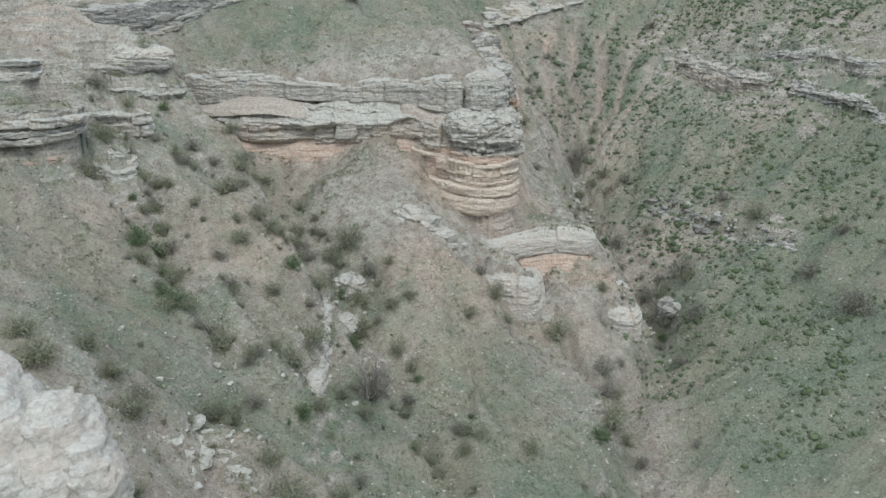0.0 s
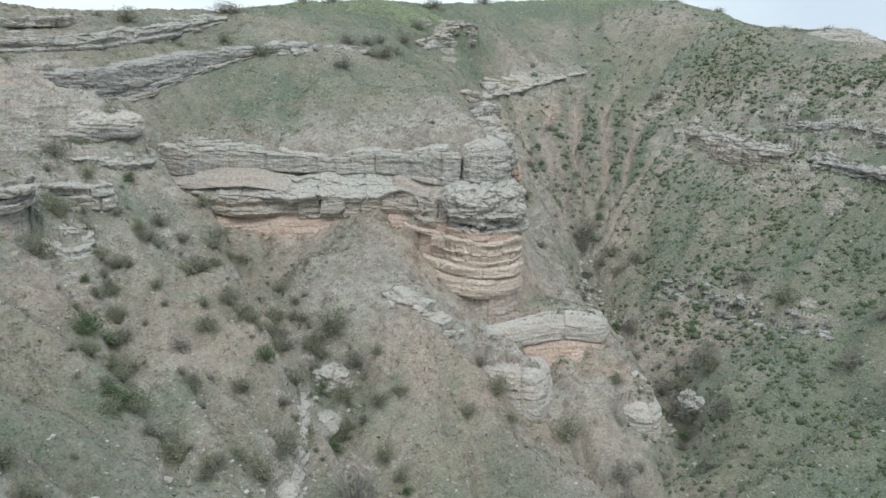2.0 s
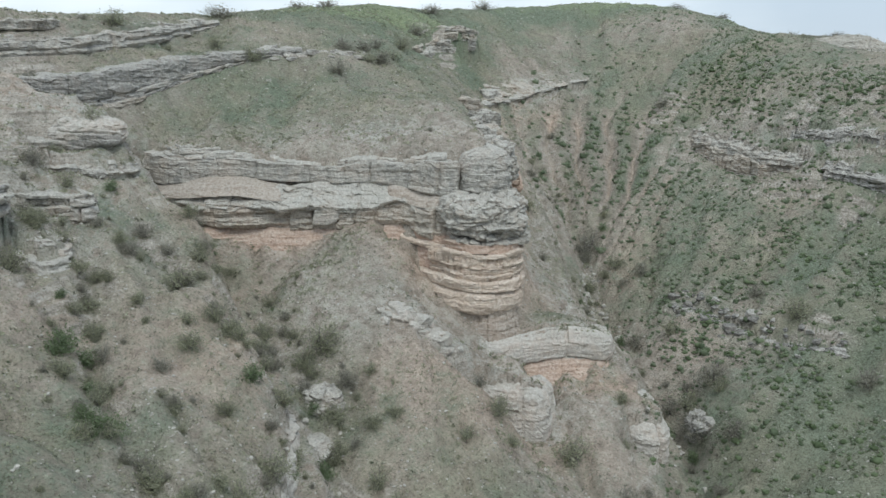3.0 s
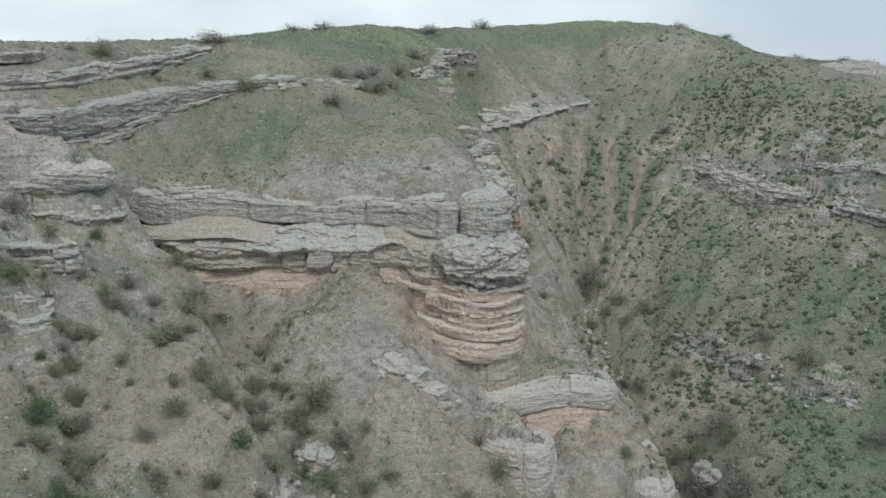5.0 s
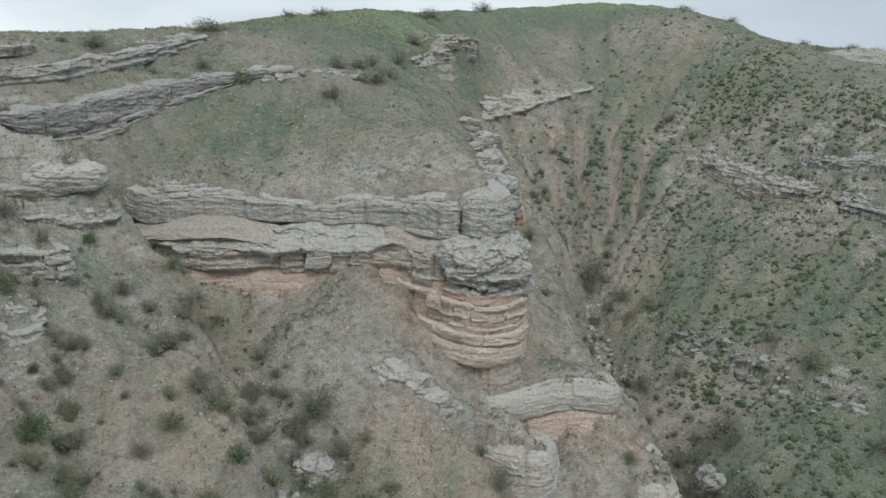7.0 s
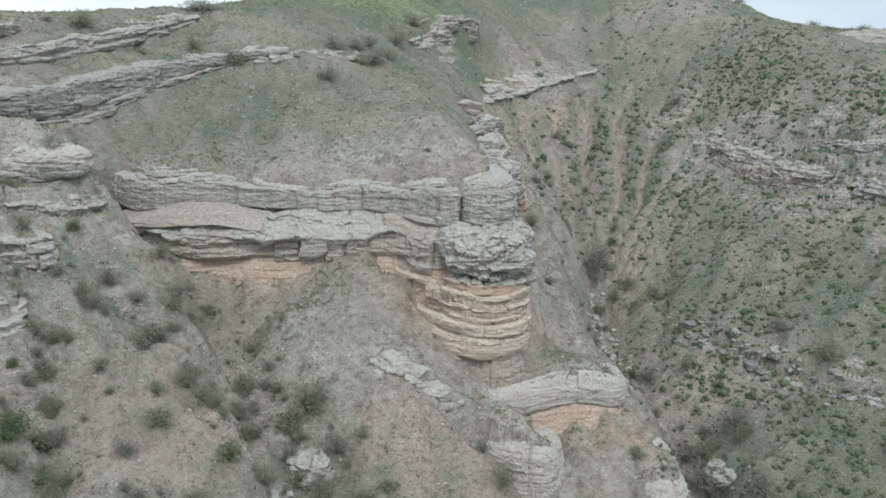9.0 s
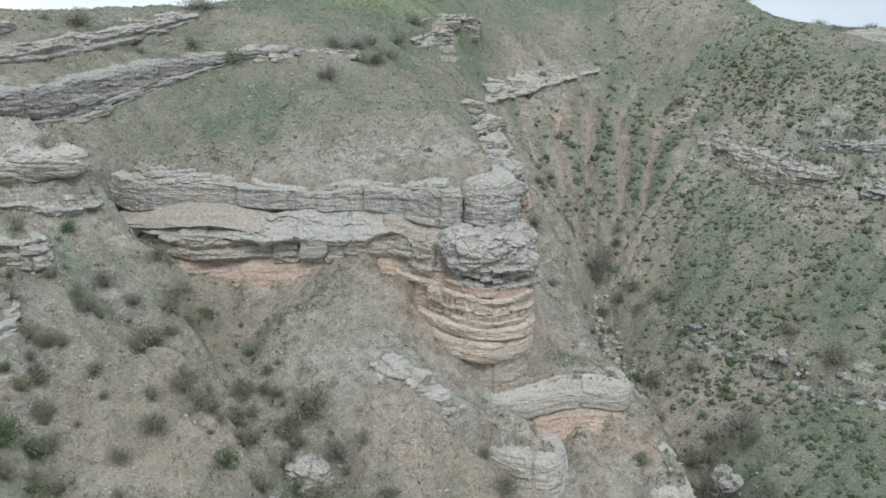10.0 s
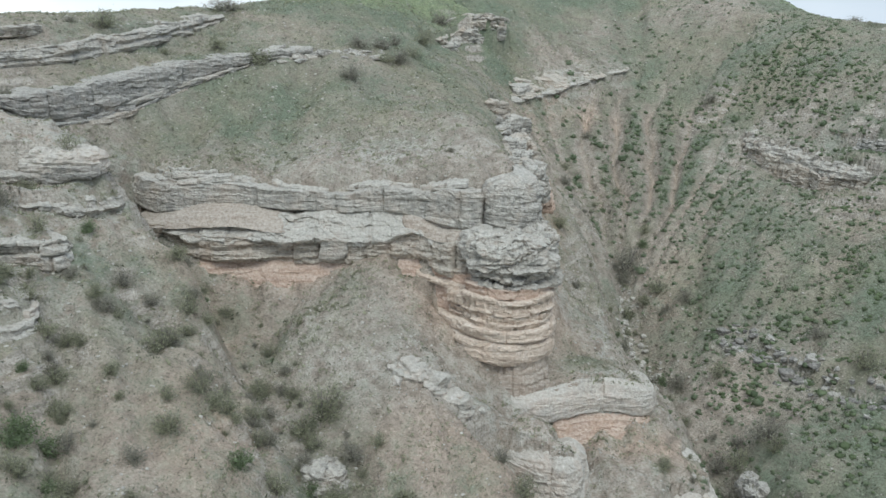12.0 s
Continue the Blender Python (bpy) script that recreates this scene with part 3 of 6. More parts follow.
def fbm(x, y, z=None, scale=1.0, octaves=4, seed=0, gain=0.5):
    x, y = np.asarray(x, float), np.asarray(y, float)
    z = np.zeros_like(x) if z is None else np.asarray(z, float)
    out, amp, total = 0, 1.0, 0.0
    for o in range(octaves):
        f = scale * 2.03 ** o
        out = out + amp * value_noise(x * f + 17.3 * o, y * f - 9.1 * o, z * f + 4.7 * o, seed + o)
        total += amp
        amp *= gain
    return out / total


def bump_at(x, y, cx, cy, rx, ry, turn=0.0):
    """A soft round zone of influence, 1 in its middle."""
    c, s = math.cos(radians(turn)), math.sin(radians(turn))
    u, v = ((x - cx) * c + (y - cy) * s) / rx, ((y - cy) * c - (x - cx) * s) / ry
    return np.exp(-(u * u + v * v))


def line_distance(x, y, line):
    best = np.full(np.shape(x), 1e9)
    for a, b in zip(line[:-1], line[1:]):
        ux, uy = b[0] - a[0], b[1] - a[1]
        t = np.clip(((x - a[0]) * ux + (y - a[1]) * uy) / (ux * ux + uy * uy), 0, 1)
        best = np.minimum(best, np.hypot(x - a[0] - t * ux, y - a[1] - t * uy))
    return best


# side rills: line, depth and width
RILLS = [
    ([(-13.5, 50), (-11.6, 46.6), (-9.4, 43.5), (-8, 40.5)], 0.5, 0.6),
    ([(-11, 57.5), (-11.6, 54), (-11.4, 51)], 0.5, 0.7),
    ([(-17.4, 46), (-14.8, 41.4), (-12.6, 37.4), (-10.4, 35)], 0.4, 0.6),
    ([(-22, 36), (-18, 33), (-15, 31)], 0.4, 0.7),
    ([(6.8, 53.8), (7.5, 51.2), (7.9, 48.4), (8.8, 44.5), (9.6, 41)], 1.1, 0.7),
    ([(20, 78), (17.4, 70.5), (16, 66)], 0.6, 0.6),
    ([(24, 76), (20.4, 70.5), (17.6, 66.4), (15.4, 63)], 0.5, 0.6),
    ([(7.2, 82), (9.4, 76), (11.4, 71)], 0.5, 0.6),
]


def run_off():
    """Streaks that follow the fall of the slope, as rain wash cuts them: fine and coarse fields on a grid."""
    gx, gy = np.arange(WASH_X[0], WASH_X[1], WASH_STEP), np.arange(WASH_Y[0], WASH_Y[1], WASH_STEP)
    x, y = np.meshgrid(gx, gy, indexing="ij")
    dx, dy = np.gradient(base_height(x, y), WASH_STEP)
    size = np.hypot(dx, dy) + 0.04
    dx, dy = dx / size, dy / size
    fields = []
    for scale, steps, seed in ((0.95, 12, 21), (0.36, 22, 22)):
        total = np.zeros_like(x)
        for sign in (1, -1):
            px, py = x.copy(), y.copy()
            for _ in range(steps):
                total += value_noise(px * scale, py * scale, np.zeros_like(px), seed) + 0.5 * value_noise(px * scale * 2.1, py * scale * 2.1, np.zeros_like(px), seed + 5)
                i = np.clip(((px - gx[0]) / WASH_STEP).astype(int), 0, len(gx) - 1)
                j = np.clip(((py - gy[0]) / WASH_STEP).astype(int), 0, len(gy) - 1)
                px, py = px + sign * WASH_STEP * dx[i, j], py + sign * WASH_STEP * dy[i, j]
        fields.append((total - total.mean()) / total.std())
    steep = np.clip((size - 0.15) / 0.4, 0, 1)
    return fields[0] * steep, fields[1] * steep


WASH_X, WASH_Y, WASH_STEP = (-42, 54), (8, 126), 0.4
WASH_FINE, WASH_COARSE = run_off()


def wash_at(field, x, y):
    u, v = (np.asarray(x) - WASH_X[0]) / WASH_STEP, (np.asarray(y) - WASH_Y[0]) / WASH_STEP
    inside = (u > 1) & (v > 1) & (u < field.shape[0] - 3) & (v < field.shape[1] - 3)
    u, v = np.clip(u, 0, field.shape[0] - 2), np.clip(v, 0, field.shape[1] - 2)
    i, j = u.astype(int), v.astype(int)
    a, b = u - i, v - j
    val = field[i, j] * (1 - a) * (1 - b) + field[i + 1, j] * a * (1 - b) + field[i, j + 1] * (1 - a) * b + field[i + 1, j + 1] * a * b
    return np.where(inside, val, 0)


def ground_height(x, y):
    x, y = np.asarray(x, float), np.asarray(y, float)
    z = base_height(x, y)
    near = np.exp(-(np.maximum(0, np.hypot(x, y - 55) - 90) / 120) ** 2)
    z = z + near * (0.46 * fbm(x, y, None, 0.22, 4, 11) + 0.22 * fbm(x, y, None, 1.1, 3, 12) + 0.07 * fbm(x, y * 1.4, None, 2.6, 2, 23))
    z = z + 0.17 * wash_at(WASH_FINE, x, y) - 0.42 * np.maximum(0, wash_at(WASH_COARSE, x, y)) ** 1.4 + 0.08 * wash_at(WASH_COARSE, x, y)
    # beds cut by run-off
    wx, wy = x + 0.9 * fbm(x, y, None, 0.25, 2, 16), y + 0.9 * fbm(x, y, None, 0.25, 2, 17)
    for name, deep, wide in (("main_gully", 1.0, 1.1), ("bowl_gully", 0.9, 0.8), ("west_gully", 0.8, 0.8)):
        z = z - deep * near * np.exp(-(line_distance(wx, wy, LANDFORM[name]) / wide) ** 2)
    for line, deep, wide in RILLS:
        z = z - deep * np.exp(-(line_distance(wx, wy, line) / wide) ** 2)
    # rills that run down the flank east of the gully
    flank = 1.5 * bump_at(x, y, 16, 90, 8, 9) + 0.45 * bump_at(x, y, 26, 62, 16, 26)
    z = z - 0.9 * flank * rill_stripes(x, y)[0] ** 1.4
    # small rills on the spur and the western ribs
    west = bump_at(x, y, -12, 44, 14, 12)
    z = z - 0.45 * west * (1 - np.abs(fbm(x * 1.0, y * 0.35, None, 0.5, 3, 15))) ** 6
    # narrow treads trodden along the contours
    lane = (z + 0.5 * fbm(x, y, None, 0.35, 3, 24)) / 0.5
    z = z + near * 0.06 * np.sin(2 * math.pi * lane) * np.clip(0.5 + 1.2 * fbm(x, y, None, 0.25, 2, 25), 0, 1)
    # weathered beds stand out as low steps on rocky ground
    pitch = 0.95
    level = (z + 0.9 * fbm(x, y, None, 0.3, 4, 18)) / pitch
    part = level - np.floor(level)
    tread = np.clip((part - 0.62) / 0.3, 0, 1)
    tread = tread * tread * (3 - 2 * tread)
    z = z + rocky_ground(x, y) * 0.85 * pitch * (tread - part)
    return banked(x, y, z)


def ledge_nearness(x, y, wide):
    """1 on the rock steps, fading out over the given width."""
    k = np.zeros(np.shape(x))
    for name, line in LEDGES.items():
        k = np.maximum(k, np.exp(-(line_distance(x, y, line) / wide) ** 2))
    return k


def rill_stripes(x, y):
    """0 on the ribs to 1 in the beds of the rills below the gully head, and where they run."""
    wander = 1.3 * fbm(x, y, None, 0.12, 2, 13)
    fan = np.arctan2(x - 12, y - 70)
    rill = 1 - np.abs(np.sin(fan * 22 + wander * 1.2 + 0.6 * fbm(x, y, None, 0.4, 2, 14)))
    return rill, np.clip(1.4 * bump_at(x, y, 15, 89, 7, 9), 0, 1)


def rocky_ground(x, y):
    """Where bedrock breaks through the soil: 0 to 1."""
    k = 1.0 * bump_at(x, y, -24.5, 47, 5, 8) + 0.9 * bump_at(x, y, -30, 62, 8, 10) + 0.8 * bump_at(x, y, -22, 55, 3, 3)
    k = k + 0.9 * bump_at(x, y, 28, 78, 3.2, 11, 28) + 0.8 * bump_at(x, y, 34, 65, 4, 10, 25) + 0.7 * bump_at(x, y, 34, 74, 4, 9, 25)
    k = k + 0.9 * bump_at(x, y, -1.5, 50.6, 2.6, 1.1, -10) + 0.9 * bump_at(x, y, 5.6, 50, 1.8, 2.4) + 0.9 * bump_at(x, y, 14, 53, 1.5, 2)
    k = k + 1.0 * bump_at(x, y, 22.6, 59, 2.0, 6, 38) + 0.9 * bump_at(x, y, -0.5, 96, 4, 5) + 0.8 * bump_at(x, y, 4, 76, 1.6, 5) + 0.7 * bump_at(x, y, 24, 92, 2, 4)
    gully = np.exp(-(line_distance(x, y, LANDFORM["bowl_gully"][3:8]) / 2.0) ** 2) + 0.9 * np.exp(-(line_distance(x, y, LANDFORM["gully_west_bank"]) / 1.3) ** 2)
    gully = gully + 0.7 * np.exp(-(line_distance(x, y, LANDFORM["west_gully"][2:6]) / 1.6) ** 2) + 0.7 * np.exp(-(line_distance(x, y, LANDFORM["middle_rib"]) / 1.5) ** 2)
    k = k + 0.8 * gully
    return np.clip(k * (0.55 + 2.0 * fbm(x, y, None, 0.4, 3, 19)), 0, 1)


def axis(fine_lo, fine_hi, step, lo, hi):
    a = list(np.arange(fine_lo, fine_hi + step / 2, step))
    s, v = step, a[-1]
    while v < hi:
        s *= 1.13
        v += s
        a.append(v)
    s, v, head = step, a[0], []
    while v > lo:
        s *= 1.13
        v -= s
        head.append(v)
    return np.array(head[::-1] + a)


def grid_mesh(name, verts, nu, nv, wrap=False, flip=False):
    i, j = np.meshgrid(np.arange(nu - 1), np.arange(nv - 1 + (1 if wrap else 0)), indexing="ij")
    k = (j + 1) % nv
    quads = np.stack([i * nv + j, (i + 1) * nv + j, (i + 1) * nv + k, i * nv + k], -1).reshape(-1, 4)
    if flip:
        quads = quads[:, ::-1]
    me = bpy.data.meshes.new(name)
    me.vertices.add(len(verts))
    me.vertices.foreach_set("co", np.asarray(verts, np.float32).ravel())
    me.loops.add(quads.size)
    me.loops.foreach_set("vertex_index", quads.ravel().astype(np.int32))
    me.polygons.add(len(quads))
    me.polygons.foreach_set("loop_start", np.arange(0, quads.size, 4, dtype=np.int32))
    me.update(calc_edges=True)
    me.validate()
    return me


def grass_cover(x, y):
    """How far the sward closes: 0 bare soil, 1 grass."""
    g = 0.3 + 0.07 * (x < 12) * (y < 58) + 0.08 * bump_at(x, y, 8, 66, 2.2, 8) - 0.2 * bump_at(x, y, -24, 52, 6, 7)
    east = np.clip((x - 13) / 6, 0, 1) * np.clip((128 - y) / 20, 0, 1)
    g = g + 0.15 * east + 0.24 * bump_at(x, y, 23, 40, 9, 9) + 0.12 * bump_at(x, y, 34, 64, 14, 26) + 0.12 * bump_at(x, y, 5, 32, 8, 6)
    g = g + 0.5 * bump_at(x, y, -10, 97, 20, 9) + 0.5 * bump_at(x, y, 22, 127, 30, 8) + 0.24 * bump_at(x, y, -13, 69, 10, 5)
    g = g + 0.22 * bump_at(x, y, -4, 82, 8, 8) - 0.2 * bump_at(x, y, 14, 92, 7, 12) + 0.12 * bump_at(x, y, -20, 40, 6, 8)
    g = g + 0.3 * fbm(x, y, None, 0.1, 4, 31) + 0.16 * fbm(x, y, None, 0.7, 3, 32)
    rill, zone = rill_stripes(x, y)
    g = g + zone * (0.25 - 0.6 * rill) + 0.5 * np.exp(-(line_distance(x, y, [q[:2] for q in LANDFORM["skyline"][5:15]]) / 7) ** 2) + 0.4 * bump_at(x, y, 8, 58.4, 3, 1.6)
    far = np.clip((np.hypot(x, y - 55) - 90) / 60, 0, 1)
    return np.clip(g * (1 - far) + 0.6 * far, 0, 1)


def clay_cover(x, y):
    c = 1.0 * bump_at(x, y, -11.5, 59.4, 5.5, 0.9) + 1.1 * bump_at(x, y, 9.4, 54, 3.2, 1.6) + 0.8 * bump_at(x, y, -1.5, 56.4, 2.2, 1.6)
    c = c + 0.7 * bump_at(x, y, -12, 43.5, 3, 4) + 0.9 * bump_at(x, y, 6.4, 70, 1.6, 10) + 0.6 * bump_at(x, y, -26, 53.5, 6, 4) + 0.35 * bump_at(x, y, -17, 52, 4, 4) + 0.7 * bump_at(x, y, 10, 95.4, 6, 1.4) + 0.4 * bump_at(x, y, 5, 90, 3, 6)
    c = c + 0.6 * bump_at(x, y, 15.5, 72, 1.8, 3) + 0.35 * bump_at(x, y, 1, 47, 5, 4) + 0.38 * fbm(x, y, None, 0.15, 4, 41)
    rill, zone = rill_stripes(x, y)
    c = c + 0.25 * zone * rill - 0.4 * zone * (1 - rill)
    return np.clip(c + 0.04, 0, 1)


def chalk_cover(x, y):
    c = 0.8 * bump_at(x, y, -6, 63.6, 12, 2.2) + 0.9 * bump_at(x, y, -23.5, 54.6, 3.5, 1.6) + 0.6 * bump_at(x, y, -20.5, 57.5, 2, 2) + 0.8 * bump_at(x, y, -24, 51, 6, 8) + 0.8 * bump_at(x, y, -1.5, 50.6, 3, 1.4) + 0.5 * bump_at(x, y, 7, 51, 4, 3) + 1.2 * bump_at(x, y, 3.2, 53.3, 1.8, 0.9) + 0.9 * bump_at(x, y, 8.4, 56.8, 3.6, 1.3)
    c = c + 0.9 * bump_at(x, y, -16.9, 23.5, 2.4, 0.9, -42) + 0.5 * bump_at(x, y, -12, 31, 4, 4) + 0.5 * bump_at(x, y, 12.5, 66, 1.3, 6) + 0.3 * bump_at(x, y, 28, 76, 6, 10) + 0.5 * bump_at(x, y, 44, 93, 4, 4) + 0.7 * bump_at(x, y, 12, 100.8, 6, 1.5, 30)
    c = c + 0.9 * np.exp(-(line_distance(x, y, [q[:2] for q in LANDFORM["bowl_gully"][3:9]]) / 0.8) ** 2)
    c = c + 0.5 * bump_at(x, y, 7.4, 67, 2.2, 9) + 0.2 * bump_at(x, y, -8, 28, 12, 9) + 0.5 * bump_at(x, y, -5, 53, 6, 4) + 0.9 * np.exp(-(line_distance(x, y, [(10.4, 70), (9.9, 66.7), (9.2, 62), (9.6, 59.5)]) / 0.5) ** 2)
    c = c + 0.55 * fbm(x, y, None, 0.22, 4, 51) + 0.5 * ledge_nearness(x, y, 1.1)
    return np.clip(c, 0, 1)


GX, GY = axis(-40, 52, 0.2, -2600, 2600), axis(8, 124, 0.2, -2600, 2600)
MX, MY = np.meshgrid(GX, GY, indexing="ij")
ground_mesh = grid_mesh("ground", np.stack([MX, MY, ground_height(MX, MY)], -1).reshape(-1, 3), len(GX), len(GY))
for label, values in (("grass", grass_cover(MX, MY)), ("clay", clay_cover(MX, MY)), ("chalk", chalk_cover(MX, MY)), ("bedrock", rocky_ground(MX, MY)), ("wash", np.clip(0.5 + 0.17 * wash_at(WASH_FINE, MX, MY) - 0.15 * wash_at(WASH_COARSE, MX, MY) + rill_stripes(MX, MY)[1] * (1.1 * rill_stripes(MX, MY)[0] - 0.55), 0, 1))):
    ground_mesh.attributes.new(label, "FLOAT", "POINT").data.foreach_set("value", values.ravel().astype(np.float32))
ground_mesh.materials.append(GROUND)
ground_mesh.polygons.foreach_set("use_smooth", np.ones(len(ground_mesh.polygons), bool))
ground = tagged(new("ground", ground_mesh), "dry stony hillside with sparse spring grass and gullies", "hillside", kind="structure")



# ==== rocks
def thing(name, label, category, where=(0, 0, 0), group="", kind=""):
    ob = new(name)
    ob.empty_display_size = 0.3
    ob.location = where
    return tagged(ob, label, category, group, kind)


def adopt(name, me, material, parent, label="", smooth=False):
    me.materials.clear()
    me.materials.append(material)
    me.polygons.foreach_set("use_smooth", np.full(len(me.polygons), smooth))
    ob = new(name, me)
    if parent:
        ob.parent = parent
        ob.location = -Vector(parent.location)
    if label:
        ob["label"] = label
    return ob


def smooth_line(line, step):
    """Resamples a polyline of (x, y, ...) rows along a rounded curve."""
    p = np.array(line, float)
    p = np.vstack([2 * p[0] - p[1], p, 2 * p[-1] - p[-2]])
    out = []
    for i in range(1, len(p) - 2):
        n = max(2, int(np.linalg.norm((p[i + 1] - p[i])[:2]) / step))
        t = (np.arange(n) / n)[:, None]
        a, b, c, d = p[i - 1], p[i], p[i + 1], p[i + 2]
        out.append(0.5 * (2 * b + (c - a) * t + (2 * a - 5 * b + 4 * c - d) * t ** 2 + (3 * b - a - 3 * c + d) * t ** 3))
    return np.vstack(out + [p[-2:-1]])


def fracture(x, y, z, size, seed):
    """Broken-rock cells: a random value for the nearest cell and the distance to its border."""
    x, y, z = x / size, y / size, z / size
    ix, iy, iz = np.floor(x), np.floor(y), np.floor(z)
    best, second, value = np.full(x.shape, 9.0), np.full(x.shape, 9.0), np.zeros(x.shape)
    for i in (-1, 0, 1):
        for j in (-1, 0, 1):
            for k in (-1, 0, 1):
                cx, cy, cz = ix + i, iy + j, iz + k
                d = (cx + hash_grid(cx, cy, cz, seed) - x) ** 2 + (cy + hash_grid(cx, cy, cz, seed + 7) - y) ** 2 + (cz + hash_grid(cx, cy, cz, seed + 13) - z) ** 2
                near = d < best
                second = np.where(near, best, np.minimum(second, d))
                value = np.where(near, hash_grid(cx, cy, cz, seed + 19), value)
                best = np.where(near, d, best)
    return value * 2 - 1, (np.sqrt(second) - np.sqrt(best)) * size


def stratum(name, line, material, parent, seed, profile=((0, -0.1), (0.12, 0), (0.92, 0.02), (1, -0.03)), depth=2.5, rise=0.4,
            rough=0.2, joint=2.4, block=0.14, bed=0.07, step=0.11, wave=0.1, taper=0.9, label="", sink=False, ragged=0.0):
    """One bed of rock along a face line of (x, y, foot, top) rows; the open side is on the line's right hand."""
    rows = smooth_line(line, step)
    n = len(rows)
    rng = np.random.RandomState(seed)
    d = np.gradient(rows[:, :2], axis=0)
    for _ in range(3):
        d[1:-1] = (d[:-2] + 2 * d[1:-1] + d[2:]) / 4
    d /= np.linalg.norm(d, axis=1)[:, None] + 1e-9
    outw = np.stack([d[:, 1], -d[:, 0]], 1)
    s = np.r_[0, np.cumsum(np.linalg.norm(np.diff(rows[:, :2], axis=0), axis=1))]
    cuts = np.cumsum(rng.uniform(0.5, 1.5, int(s[-1] / joint) + 4) * joint) - joint * 0.5
    cell = np.searchsorted(cuts, s)
    push = rng.uniform(-1, 1, len(cuts) + 1)[cell] * block
    lift = rng.uniform(-1, 1, len(cuts) + 1)[cell] * wave
    z0 = rows[:, 2] + (0.5 * wave + ragged) * fbm(rows[:, 0], rows[:, 1], None, 0.8, 4, seed + 9, 0.6)
    z1 = rows[:, 3] + lift + 1.6 * wave * fbm(rows[:, 0], rows[:, 1], None, 1.6, 4, seed + 3, 0.7)
    tall = float(np.mean(z1 - z0))
    nv = max(7, min(48, int(tall / 0.07)))
    v = np.linspace(0, 1, nv)
    prof = np.interp(v, *np.array(profile).T)
    z = z0[:, None] + (z1 - z0)[:, None] * v[None, :]
    x, y = np.repeat(rows[:, :1], nv, 1), np.repeat(rows[:, 1:2], nv, 1)
    gap = np.min(np.abs(s[:, None] - cuts[None, :]), axis=1)
    groove = np.exp(-(gap[:, None] / (0.06 + 0.07 * (fbm(x, y, z, 0.8, 2, seed + 6) > 0))) ** 2) * (0.06 + 0.16 * (fbm(x, y, z, 0.5, 2, seed + 8) > 0.1))
    off = prof[None, :] + push[:, None] - groove + 2.2 * block * fbm(rows[:, 0], rows[:, 1], None, 0.3, 3, seed + 12)[:, None]
    off = off + rough * fbm(x, y, z * 1.4, 0.5, 3, seed)
    big, rim1 = fracture(x * 0.55, y * 0.55, z * 1.9, 1.1, seed + 20)
    small, rim2 = fracture(x * 0.7 + 0.3 * big, y * 0.7, z * 2.2, 0.42, seed + 40)
    off = off + rough * (0.4 * big + 0.3 * small) - rough * 0.18 * np.exp(-(rim1 / 0.07) ** 2) + 0.22 * rough * fbm(x, y, z, 4.0, 2, seed + 1)
    off = off + bed * 1.9 * fbm(x * 0.2, y * 0.2, z * 3.4, 1.0, 3, seed + 2)
    end = np.minimum(s, s[-1] - s)
    k = np.clip(end / taper, 0, 1)
    k = np.sqrt(1 - (1 - k) ** 2)
    off = off - (1 - k[:, None]) * depth * 0.8
    face = np.stack([x + outw[:, :1] * off, y + outw[:, 1:] * off, z], -1)

    def back(o, dz, base):
        return np.stack([rows[:, 0] + outw[:, 0] * o, rows[:, 1] + outw[:, 1] * o, base + dz], -1)[:, None, :]
    edge = off[:, -1]
    bx, by = rows[:, 0] - outw[:, 0] * depth, rows[:, 1] - outw[:, 1] * depth
    rise = np.minimum(rise, ground_height(bx, by) - 0.3 - z1) if sink else rise
    tops = [back(edge + (-depth - edge) * f, rise * f + 0.12 * rough / 0.2 * fbm(rows[:, 0] + 7 * f, rows[:, 1], None, 1.3, 3, seed + 5), z1) for f in (0.06, 0.14, 0.26, 0.42, 0.65, 1.0)]
    ring = np.concatenate([back(-depth, -0.1, z0), face] + tops, 1)
    mid = ring.mean(1, keepdims=True)
    ring[0], ring[-1] = mid[0], mid[-1]
    me = grid_mesh(name, ring.reshape(-1, 3), n, ring.shape[1], wrap=True, flip=True)
    return adopt(name, me, material, parent, label)


